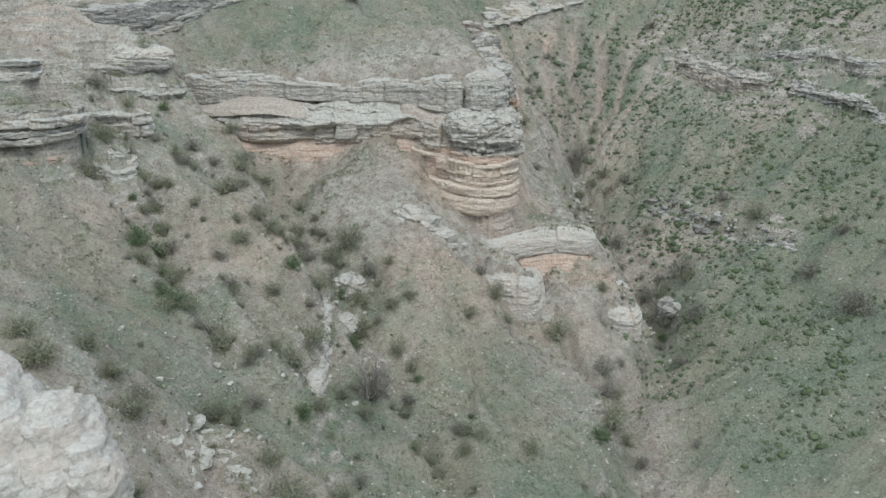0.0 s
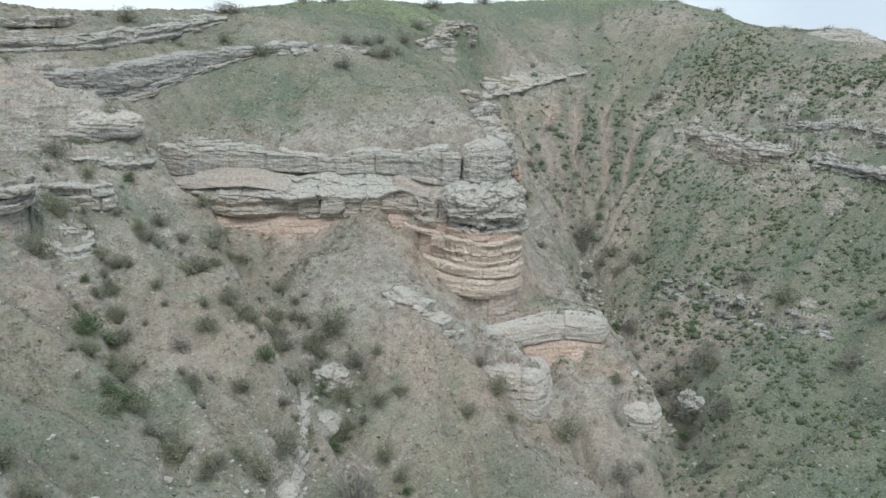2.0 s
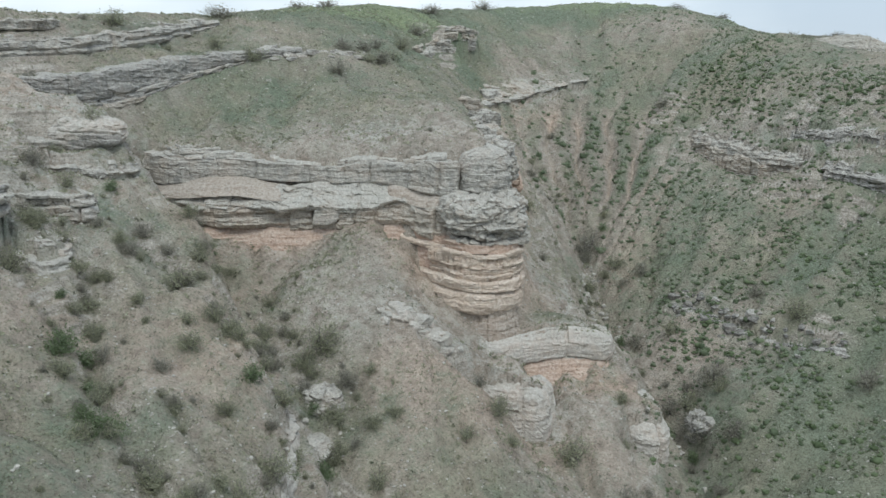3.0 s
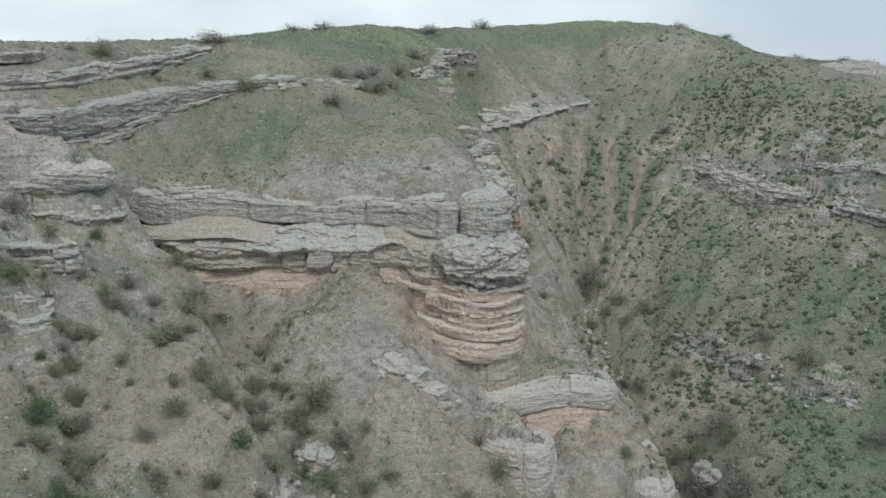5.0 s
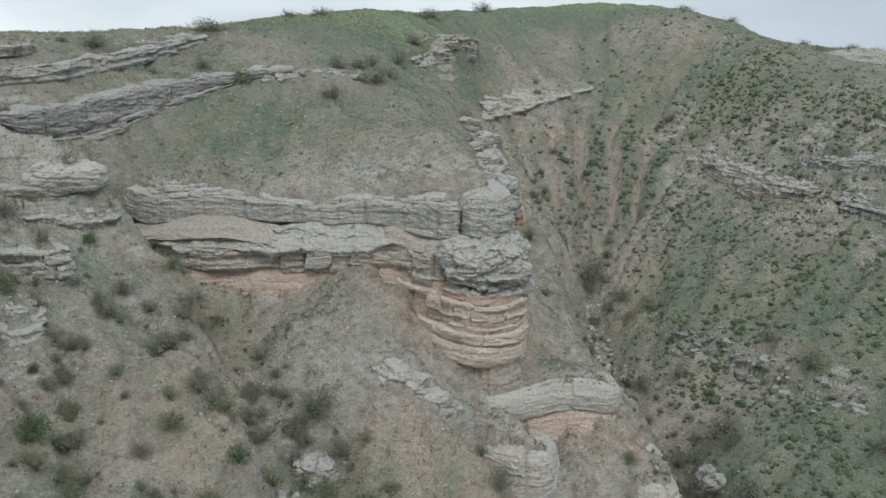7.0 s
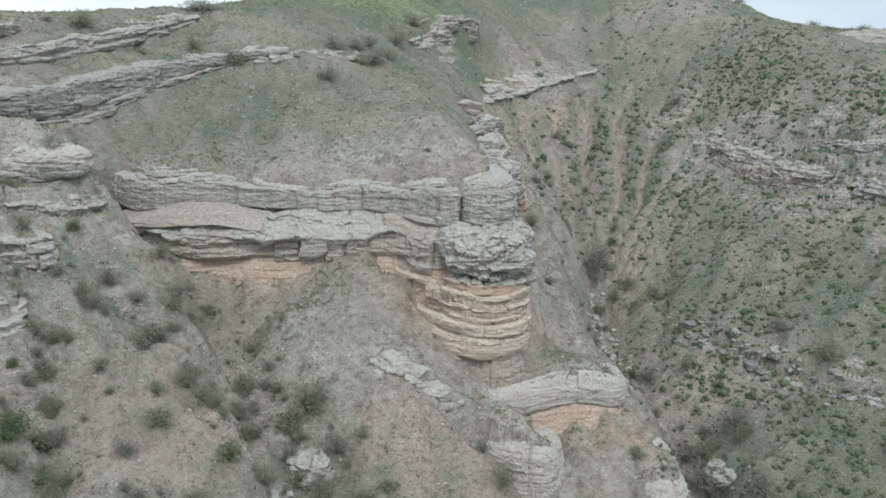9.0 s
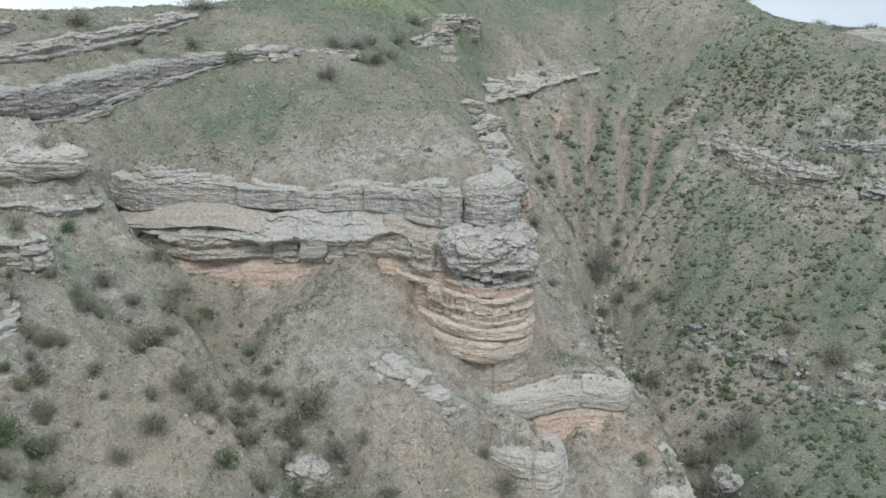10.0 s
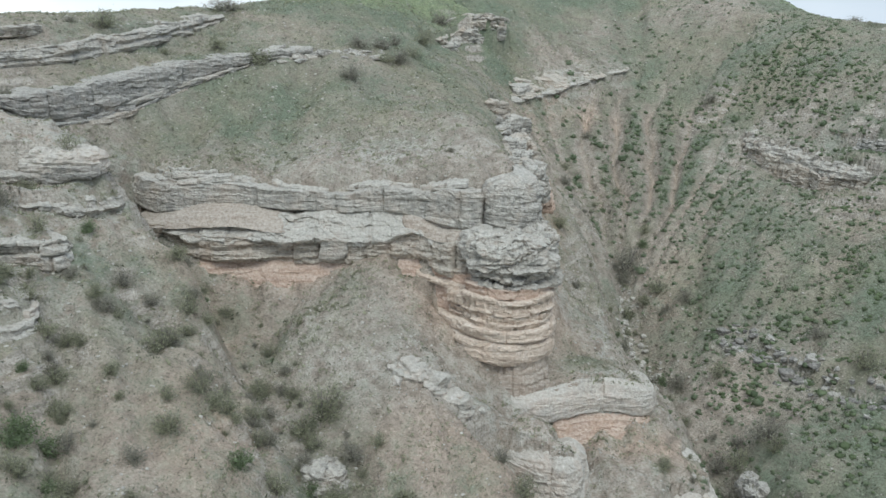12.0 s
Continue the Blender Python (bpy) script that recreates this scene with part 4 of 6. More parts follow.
def boulder_mesh(name, radii, seed, rough=0.22, beds=0.0, detail=4, power=2.6, pitch=1.1):
    bm = bmesh.new()
    bmesh.ops.create_icosphere(bm, subdivisions=detail, radius=1)
    p = np.array([v.co[:] for v in bm.verts])
    p = p / (np.sum(np.abs(p) ** power, 1) ** (1 / power))[:, None]
    q = p * np.array(radii)
    size = min(radii)
    amp = rough * size * fbm(q[:, 0], q[:, 1], q[:, 2], 0.6 / size, 4, seed, 0.55)
    c1, r1 = fracture(q[:, 0], q[:, 1], q[:, 2] * 1.9, size * 0.8, seed + 3)
    c2, r2 = fracture(q[:, 0], q[:, 1], q[:, 2] * 1.7, size * 0.34, seed + 5)
    amp = amp + rough * size * (0.55 * c1 + 0.3 * c2 - 0.4 * np.exp(-(r1 / (0.06 * size)) ** 2))
    if beds:
        level = (q[:, 2] + 0.35 * fbm(q[:, 0], q[:, 1], None, 0.4, 2, seed)) * pitch + seed * 0.37
        amp = amp + beds * (hash_grid(np.floor(level), np.zeros(len(q)), np.zeros(len(q)), seed) - 0.5) * 2 - beds * np.exp(-(((level % 1) - 0.5) / 0.06) ** 2)
        amp = amp + 0.5 * beds * fbm(q[:, 0] * 0.3, q[:, 1] * 0.3, q[:, 2] * 4, 1, 3, seed + 4)
    nrm = p / np.linalg.norm(p, axis=1)[:, None]
    q = q + nrm * amp[:, None]
    for vert, co in zip(bm.verts, q):
        vert.co = co
    me = bpy.data.meshes.new(name)
    bm.to_mesh(me)
    bm.free()
    return me


def block_mesh(name, radii, seed, rough=0.1, detail=4, facets=18, sharp=16, beds=0.0, pitch=1.1):
    """An angular rock: a sphere cut by random planes, with broken edges."""
    rng = np.random.RandomState(seed)
    bm = bmesh.new()
    bmesh.ops.create_icosphere(bm, subdivisions=detail, radius=1)
    p = np.array([v.co[:] for v in bm.verts])
    n = rng.normal(size=(facets, 3)) * (1, 1, 0.45)
    n = np.vstack([n / np.linalg.norm(n, axis=1)[:, None], [(0.08, -0.06, 1), (0.05, 0.05, -1)]])
    d = np.r_[rng.uniform(0.62, 0.95, facets), 0.72, 0.8]
    r = np.sum(np.maximum(0, p @ n.T / d) ** sharp, 1) ** (-1 / sharp)
    q = p * np.minimum(r, 1.3)[:, None] * np.array(radii) * 1.18
    size = min(radii)
    c1, r1 = fracture(q[:, 0], q[:, 1], q[:, 2] * 1.7, size * 0.9, seed + 3)
    amp = rough * size * (fbm(q[:, 0], q[:, 1], q[:, 2] * 1.6, 0.9 / size, 4, seed, 0.6) + 0.5 * c1 - 0.6 * np.exp(-(r1 / (0.07 * size)) ** 2))
    if beds:
        level = (q[:, 2] + 0.3 * fbm(q[:, 0], q[:, 1], None, 0.4, 2, seed)) * pitch + seed * 0.37
        amp = amp + beds * (hash_grid(np.floor(level), np.zeros(len(q)), np.zeros(len(q)), seed) - 0.5) * 2 - beds * np.exp(-(((level % 1) - 0.5) / 0.07) ** 2)
    q = q + p * amp[:, None]
    for vert, co in zip(bm.verts, q):
        vert.co = co
    me = bpy.data.meshes.new(name)
    bm.to_mesh(me)
    bm.free()
    return me


def outcrop(label, x, y, z, radii, seed, material=None, turn=0, rough=0.3, beds=0.12, detail=4, name="rock_outcrop", category="rock", group="", power=0, pitch=1.1):
    me = boulder_mesh(name, radii, seed, rough, beds, detail, power, pitch) if power else block_mesh(name, radii, seed, rough, detail, 18, 14, beds, pitch)
    me.materials.append(material or LIMESTONE)
    ob = new(name, me)
    ob.matrix_basis = pose(x, y, z, 0, 0, turn)
    return tagged(ob, label, category, group)


# the long ledge
ledge = thing("rock_ledge", "long grey limestone ledge over a red clay bed", "rock", (-9, 60, 17))
stratum("upper_slab", LEDGES["slab"] + [(0.95, 58.6, 17.5, 19.8), (1.0, 60.5, 17.5, 19.8)], LIMESTONE, ledge, 3, ((0, 0.0), (0.05, 0.06), (0.5, 0.06), (0.94, 0.05), (1, 0.0)), 2.6, 0.0, 0.13, 2.0, 0.12, 0.045, step=0.09, wave=0.1, ragged=0.06, label="jointed grey limestone slab")
for i, (lo, hi, back_by, lift, thick) in enumerate(((-21.8, -13.5, 0.4, -0.03, 0.3), (-21.4, -15.6, 0.75, 0.3, 0.3), (-20.8, -16.6, 1.1, 0.62, 0.28), (-13.4, -7.6, 0.5, -0.12, 0.24), (-8.6, -3.4, 0.5, -0.12, 0.3), (-3.8, 0.8, 0.5, -0.12, 0.34))):
    run = [q for q in smooth_line(LEDGES["slab"], 0.8) if lo <= q[0] <= hi]
    stratum("thin_plate", [(x, y + back_by, top + lift, top + lift + thick) for x, y, _, top in run], LIMESTONE if i < 3 else PALE_STONE, ledge, 5 + i, depth=1.3, rise=0.3, rough=0.14, joint=1.0, block=0.28, step=0.11, taper=2.4, sink=True)
stratum("recessed_bed", [(-22, 61.6, 17.2, 17.9), (-20.5, 60.7, 17.2, 17.95), (-19, 60.5, 17.1, 18.2), (-17, 60.6, 17.2, 18.5), (-15.2, 60.6, 17.3, 18.7), (-14, 60.5, 17.2, 18.55), (-12.6, 60.3, 17.0, 18.15), (-11.2, 60.2, 16.9, 18.1)],
        SOIL_BED, ledge, 13, ((0, 1.3), (0.4, 0.8), (0.75, 0.2), (1, -0.4)), 2.0, -0.1, 0.12, 7, 0.06, 0.05, wave=0.04, label="pinkish soil filling the hollow between the beds")
stratum("recessed_bed", [(-4.4, 60.0, 17.3, 18.3), (-3.0, 59.6, 17.2, 18.2), (-1.9, 59.0, 16.7, 17.6), (-0.4, 58.5, 16.6, 17.6), (0.6, 58.2, 16.6, 17.6)],
        SOIL_BED, ledge, 14, ((0, 0.7), (0.5, 0.4), (1, -0.3)), 2.0, -0.1, 0.12, 7, 0.06, 0.05, wave=0.04, label="pinkish soil filling the hollow between the beds")
CRUST = [(-21.2, 60.9, 17.0, 17.7), (-19, 59.6, 16.6, 17.5), (-17.8, 59.2, 16.2, 17.35), (-16.8, 59.0, 16.3, 17.5), (-15.2, 58.9, 16.3, 17.5), (-13.7, 58.9, 16.3, 17.6), (-12.4, 58.9, 16.25, 18.0), (-11.8, 58.8, 15.95, 18.0), (-10.9, 58.8, 16.3, 18.0),
         (-10.1, 58.75, 16.2, 18.1), (-9.2, 58.7, 16.3, 18.15), (-7, 58.75, 16.05, 18.15), (-5.9, 58.85, 16.2, 18.2), (-5.2, 58.9, 16.35, 18.2), (-4, 58.9, 16.8, 18.2), (-2.9, 58.7, 16.85, 17.9), (-1.8, 58.1, 16.1, 17.4), (-0.5, 57.7, 16.5, 17.5), (0.6, 57.6, 16.7, 17.6)]
stratum("bench_crust", CRUST, PALE_STONE, ledge, 17, ((0, -0.15), (0.06, 0.0), (0.14, 0.14), (0.24, 0.1), (0.4, -0.15), (1, -1.3)), 2.4, 0.0, 0.24, 3.1, 0.16, 0.05, step=0.09, wave=0.1, ragged=0.3, label="overhanging pale crust of the limestone bench")
stratum("bench_wall", [(-20.4, 61.0, 15.6, 17.3), (-18.6, 59.7, 15.2, 16.9), (-17.5, 59.15, 15.2, 16.7), (-16.6, 58.85, 15.0, 16.7), (-15, 58.75, 14.9, 16.7), (-13.4, 58.9, 14.9, 16.6), (-12.3, 59.4, 14.85, 16.5), (-10.4, 59.5, 14.8, 16.5), (-8.8, 59.35, 14.8, 16.5), (-7, 59.25, 14.85, 16.4), (-5.1, 59.2, 15.1, 16.7),
                       (-3.6, 59.0, 15.2, 17.1), (-2.7, 58.6, 15.1, 17.1), (-1.8, 58.1, 14.6, 16.5), (-0.6, 57.5, 14.5, 16.8), (0.6, 57.2, 14.6, 16.9)],
        BENCH_STONE, ledge, 15, ((0, -0.25), (0.06, 0.05), (0.3, 0.1), (0.5, -0.02), (0.75, 0.05), (1, 0.0)), 2.4, 0.0, 0.2, 2.1, 0.18, 0.12, step=0.09, wave=0.06, ragged=0.15, label="buff layered rock under the crust")
stratum("clay_foot", [(-18, 60.2, 15.0, 15.7), (-16.5, 60.0, 14.3, 15.4), (-15.2, 59.9, 13.7, 15.15), (-13, 59.8, 13.3, 15.15), (-10.5, 59.7, 12.9, 15.1), (-8.8, 59.6, 13.7, 15.1), (-7.2, 59.5, 14.6, 15.2)],
        CLAY_BED, ledge, 18, ((0, 1.2), (0.45, 0.75), (0.8, 0.3), (0.93, 0.02), (1, -0.3)), 2.2, 0, 0.12, 9, 0.05, 0.06, label="salmon red clay under the bench")
stratum("clay_foot", [(-6.2, 59.7, 14.7, 15.4), (-4.7, 59.5, 14.3, 15.5), (-3.0, 59.0, 12.8, 15.4), (-1.8, 58.2, 11.4, 15.0), (-0.6, 57.2, 10.4, 14.9), (0.5, 56.5, 10.2, 14.7)],
        CLAY_BED, ledge, 19, ((0, 0.75), (0.4, 0.4), (0.75, 0.1), (1, -0.2)), 2.2, 0, 0.1, 9, 0.02, 0.08, label="red clay at the ledge foot")
stratum("thin_plate", [(-3.5, 58.9, 14.25, 14.6), (-2.6, 58.2, 14.1, 14.45), (-1.5, 57.4, 13.95, 14.3), (-0.5, 56.7, 13.85, 14.2), (0.3, 56.2, 13.8, 14.15)], CREAM_SAND, ledge, 20, depth=1.2, rise=0.1, rough=0.14, joint=0.7, block=0.1, wave=0.06, label="cream bed standing out of the clay")
outcrop("large pale block jutting from the ledge", -8.35, 58.95, 16.05, (1.15, 0.5, 0.85), 23, PALE_STONE, 4, 0.1, 0.04, 5, name="rock_block")

# the banded pillar at the ledge's end
pillar = thing("rock_pillar", "banded buff sandstone pillar with grey cap", "rock", (2.8, 56.6, 9))
stratum("end_block", [(1.12, 60.4, 16.6, 20.2), (1.18, 58.3, 16.6, 20.2), (2.2, 57.5, 16.5, 20.25), (3.4, 57.6, 16.5, 20.3), (4.4, 58.6, 16.4, 20.3), (4.7, 61, 16.6, 20.3), (4.4, 64.5, 17, 20.5)],
        LIMESTONE, pillar, 29, ((0, -0.15), (0.2, 0.05), (0.55, 0.1), (0.85, 0), (1, -0.3)), 1.7, 0.5, 0.2, 1.7, 0.14, 0.06, taper=0.5, label="cracked grey limestone block")
CAP = [(-1.4, 59.4), (-0.3, 57.9), (0.15, 56.2), (0.8, 55.1), (2.3, 54.5), (3.9, 54.6), (4.9, 55.6), (5.2, 57), (5.1, 59), (4.9, 62)]
RING = [(-2.3, 58.4), (-1.5, 57.2), (-0.6, 56.1), (0.6, 54.9), (2.4, 54.15), (4.1, 54.45), (5.0, 55.35), (5.3, 56.7), (5.2, 58.6), (5.1, 61), (5.2, 64)]


def ringed(line, z0, z1, lean=0.0):
    return [(x, y, z0 + lean * abs(2.6 - x), z1 + lean * abs(2.6 - x)) for x, y in line]


for i, (x, y, z, a, b, c) in enumerate(((3.1, 57.0, 16.2, 2.1, 2.4, 1.5), (1.3, 57.6, 16.3, 1.6, 2.0, 1.25), (4.0, 58.6, 16.7, 1.3, 2.0, 1.5))):
    ob = adopt("cap_boulder", boulder_mesh("cap_boulder", (a, b, c), 31 + i, 0.3, 0.1, 5, 2.6, 1.1), LIMESTONE, pillar, "grey rounded cap rock")
    ob.matrix_basis = Matrix.Translation(-Vector(pillar.location)) @ pose(x, y, z, 0, 4, 15 * i)
for z0, z1, o, sd, grow in ((14.45, 15.0, 0.2, 33, 0.05), (14.9, 15.45, -0.35, 34, 0.0), (15.3, 16.3, 0.15, 35, 0.1), (16.15, 17.3, -0.3, 36, 0.0)):
    stratum("cap_bed", ringed(CAP, z0, z1, 0.05), LIMESTONE if sd != 36 else PALE_STONE, pillar, sd, ((0, o - 0.35), (0.15, o), (0.5, o + grow + 0.08), (0.8, o), (1, o - 0.4)), 2.0, 0.1, 0.42, 2.3, 0.26, 0.1, step=0.08, wave=0.22, ragged=0.35, label="grey weathered cap bed")
LIP, SEAM, BED = ((0, -0.06), (0.25, 0.02), (0.7, 0.06), (0.92, 0.04), (1, -0.04)), ((0, 0), (0.5, -0.03), (1, 0)), ((0, -0.3), (0.08, -0.02), (0.3, 0.05), (0.8, 0.05), (0.95, 0.0), (1, -0.1))
for z0, z1, o, sd, mat, form, start, joint in ((14.05, 14.6, -0.08, 41, CLAY_BED, SEAM, 2, 3), (13.72, 14.08, 0.1, 42, CREAM_SAND, LIP, 2, 1.7), (13.15, 13.76, 0.02, 43, BUFF_STONE, SEAM, 1, 0.45), (12.95, 13.2, 0.06, 44, CREAM_SAND, LIP, 1, 1.2),
                                               (12.6, 12.98, 0.0, 45, BUFF_STONE, SEAM, 1, 0.6), (12.38, 12.64, 0.05, 46, CREAM_SAND, LIP, 1, 1.0), (12.1, 12.42, 0.02, 47, BUFF_STONE, SEAM, 1, 2), (11.4, 12.2, 0.16, 48, CREAM_SAND, BED, 0, 2.2),
                                               (11.3, 11.5, 0.06, 49, BUFF_STONE, SEAM, 0, 2), (9.9, 11.38, 0.14, 50, CREAM_SAND, BED, 0, 2.6)):
    stratum("band", ringed(RING[start:], z0, z1, 0.07), mat, pillar, sd, tuple((v, o + q) for v, q in form), 1.8, 0.0, 0.13, joint, 0.07, 0.05, step=0.07, wave=0.06, ragged=0.08, label="pinkish soft seam" if form is SEAM else "cream sandstone band")
stratum("neck", [(0.4, 58.2, 7.6, 10.5), (0.6, 56.2, 7.6, 10.5), (1.2, 54.8, 7.5, 10.4), (2.6, 54.25, 7.4, 10.4), (3.9, 54.4, 7.4, 10.4), (4.9, 55.2, 7.5, 10.4), (5.0, 57, 7.5, 10.5), (4.9, 60, 8, 10.6)],
        SOIL_BED, pillar, 53, ((0, 0.4), (0.3, 0.25), (0.6, 0.1), (0.8, -0.1), (1, -0.05)), 2.0, 0, 0.1, 0.6, 0.07, 0.02, label="eroded pinkish neck")

# the shelf below the pillar
shelf = thing("rock_shelf", "pale limestone shelf below the pillar", "rock", (8, 57, 6))
SHELF = LEDGES["shelf"]
stratum("shelf_bed", [(1.4, 55.0, 6.8, 8.4), (2.2, 54.1, 6.9, 8.35), (3.0, 53.75, 6.8, 8.3)] + SHELF, WHITE_BED, shelf, 61, ((0, -0.3), (0.08, 0.0), (0.35, 0.14), (0.6, 0.08), (0.85, -0.12), (1, -0.55)), 1.5, 0.05, 0.08, 5.2, 0.1, 0.02, step=0.09, taper=0.4, wave=0.08, ragged=0.12, label="pale rounded limestone bed", sink=True)
stratum("clay_seam", [(x, y + 0.1, z - 1.7, z + 0.12) for x, y, z, _ in SHELF[1:8]], CLAY_BED, shelf, 63, ((0, 0.9), (0.4, 0.45), (0.8, 0.12), (1, -0.2)), 2.2, 0, 0.1, 6, 0.05, 0.02, label="orange red clay under the shelf")

# beds on the west rim
rim = thing("rock_ledge", "grey limestone band along the upper rim", "rock", (-27, 68, 27))
RIM, BAND = LEDGES["rim"], [(-32.5, 55.4, 23.4, 25.4)] + LEDGES["band"]


def slice_of(line, f0, f1, back_by=0.0):
    """The part of a ledge line between two fractions of its height."""
    return [(x - 0.7 * back_by, y + 0.7 * back_by, a + (b - a) * f0, a + (b - a) * f1) for x, y, a, b in line]


stratum("rim_bed", slice_of(RIM, -0.1, 0.8, -0.3), LIMESTONE, rim, 71, ((0, -0.3), (0.1, 0), (0.35, 0.15), (0.5, -0.1), (0.7, 0.1), (1, -0.1)), 2.4, 0.0, 0.26, 2.4, 0.2, 0.1, step=0.17)
stratum("rim_bed", slice_of(RIM, 0.44, 0.74, 0.25), GREY_STONE, rim, 76, ((0, -0.2), (0.3, 0.1), (1, -0.05)), 2.4, 0.0, 0.22, 1.8, 0.25, 0.1, step=0.17)
stratum("rim_bed", slice_of(RIM, 0.75, 1.0, 0.6), LIMESTONE, rim, 77, ((0, -0.25), (0.3, 0.1), (1, -0.2)), 2.4, 0.3, 0.25, 1.5, 0.3, 0.1, step=0.17, sink=True)
stratum("rim_plate", [(-36, 60, 28.9, 29.6), (-31.5, 64.4, 29.0, 29.8), (-29.6, 67.4, 29.2, 29.9)], LIMESTONE, rim, 72, depth=2, rise=0.3, rough=0.3, joint=1.3, step=0.22, sink=True)
rim = thing("rock_ledge", "thick grey limestone band above the grassy slope", "rock", (-23, 68, 25))
stratum("band_bed", slice_of(BAND[:9], 0.25, 1.0, -0.35), GREY_STONE, rim, 73, ((0, -0.15), (0.12, 0.02), (0.5, 0.08), (0.85, 0.02), (1, -0.2)), 2.8, 0.15, 0.16, 3.0, 0.14, 0.06, step=0.17, label="massive dark grey limestone bed", sink=True)
for i, (f0, f1, by, mat) in enumerate(((0.16, 0.3, -0.45, LIMESTONE), (0.06, 0.18, -0.6, GREY_STONE), (-0.05, 0.08, -0.7, BENCH_STONE))):
    stratum("thin_plate", slice_of(BAND[1:8], f0, f1, by), mat, rim, 74 + 4 * i, depth=2.2, rise=0, rough=0.16, joint=1.6, block=0.16, step=0.15, ragged=0.08)
stratum("clay_seam", slice_of(BAND[1:7], -0.25, 0.3, 0.25), CLAY_BED, rim, 75, ((0, 0.2), (1, 0.0)), 2.0, 0, 0.1, 3, 0.06, step=0.22)

# ledges on the west slope
west = thing("rock_ledge", "layered pale limestone ledge on the west slope", "rock", (-26, 43, 19))
WEST = LEDGES["west_low"]
for i, (f0, f1, by, mat) in enumerate(((0.42, 0.56, -0.05, PALE_STONE), (0.57, 0.68, 0.1, LIMESTONE), (0.72, 0.86, -0.1, PALE_STONE), (0.86, 1.0, 0.35, LIMESTONE))):
    stratum("layered_bed", slice_of(WEST, f0, f1, by), mat, west, 81 + 200 * i, depth=2.6, rise=0.3 if i == 3 else 0, rough=0.22, joint=1.7, block=0.22, bed=0.06, taper=0.7, sink=i == 3)
stratum("clay_seam", slice_of(WEST[:4], -0.1, 0.44, 0.25), CLAY_BED, west, 83, ((0, 0.2), (0.4, 0.0), (1, -0.5)), 2, 0, 0.16, 3, 0.1, label="red clay under the ledge")
west = thing("rock_ledge", "stacked pale limestone beds on the west slope", "rock", (-30, 46, 22))
for i, (f0, f1, by, mat) in enumerate(((0.0, 0.4, 0.0, PALE_STONE), (0.42, 0.7, 0.2, LIMESTONE), (0.72, 1.0, 0.5, PALE_STONE))):
    stratum("layered_bed", slice_of(LEDGES["west_high"], f0, f1, by), mat, west, 84 + 200 * i, depth=2.4, rise=0.3 if i == 2 else 0, rough=0.22, joint=1.7, block=0.22, bed=0.06, taper=0.7, sink=i == 2)
west = thing("rock_ledge", "pale limestone nose jutting from the saddle", "rock", (-23, 53.6, 21.5))
SADDLE = LEDGES["saddle"]
stratum("clay_seam", slice_of(SADDLE, -0.6, 0.08, 0.1), CLAY_BED, west, 90, ((0, 0.3), (1, -0.1)), 2.0, 0, 0.12, 3, 0.06)
stratum("lower_bed", slice_of(SADDLE, 0.0, 0.72), LIMESTONE, west, 86, ((0, -0.5), (0.25, -0.05), (0.7, 0.1), (1, 0)), 2.2, 0.0, 0.2, 2.2, 0.15, 0.08)
stratum("upper_bed", slice_of(SADDLE, 0.66, 1.3, 0.1), WHITE_BED, west, 89, ((0, -0.1), (0.3, -0.1), (0.6, -0.9), (1, -2.2)), 3.2, 0.3, 0.2, 1.5, 0.2, 0.08, sink=True)
west = thing("rock_ledge", "broken limestone ledge beside the gully head", "rock", (-22, 52, 20))
stratum("broken_bed", LEDGES["broken"], LIMESTONE, west, 87, ((0, -0.5), (0.2, -0.1), (0.5, 0.05), (1, -0.4)), 2, 0.5, 0.28, 1.3, 0.25, 0.1, sink=True)
west = thing("rock_ledge", "low layered limestone step on the west slope", "rock", (-23, 48.5, 18))
STEP = LEDGES["step"]
stratum("step_bed", slice_of(STEP, -0.1, 0.48), PALE_STONE, west, 88, depth=2, rise=0, rough=0.2, joint=1.4, block=0.2)
stratum("step_bed", slice_of(STEP, 0.5, 0.78, 0.3), LIMESTONE, west, 94, depth=2, rise=0, rough=0.2, joint=1.2, block=0.25)
stratum("step_bed", slice_of(STEP, 0.8, 1.0, 0.55), PALE_STONE, west, 95, depth=2, rise=0.5, rough=0.2, joint=1.0, block=0.25, sink=True)

west = thing("rock_ledge", "crumbling pale layered ledge above the west gully", "rock", (-22, 44, 16))
for i, (f0, f1, by) in enumerate(((-0.2, 0.4, 0.0), (0.42, 0.72, 0.3), (0.74, 1.05, 0.6))):
    stratum("crumbling_bed", slice_of(LEDGES["rubbly"], f0, f1, by), (PALE_STONE, WHITE_BED, PALE_STONE)[i], west, 96 + i, depth=1.8, rise=0.4, rough=0.28, joint=1.0, block=0.26, bed=0.08, taper=1.2, wave=0.12, sink=i == 2)

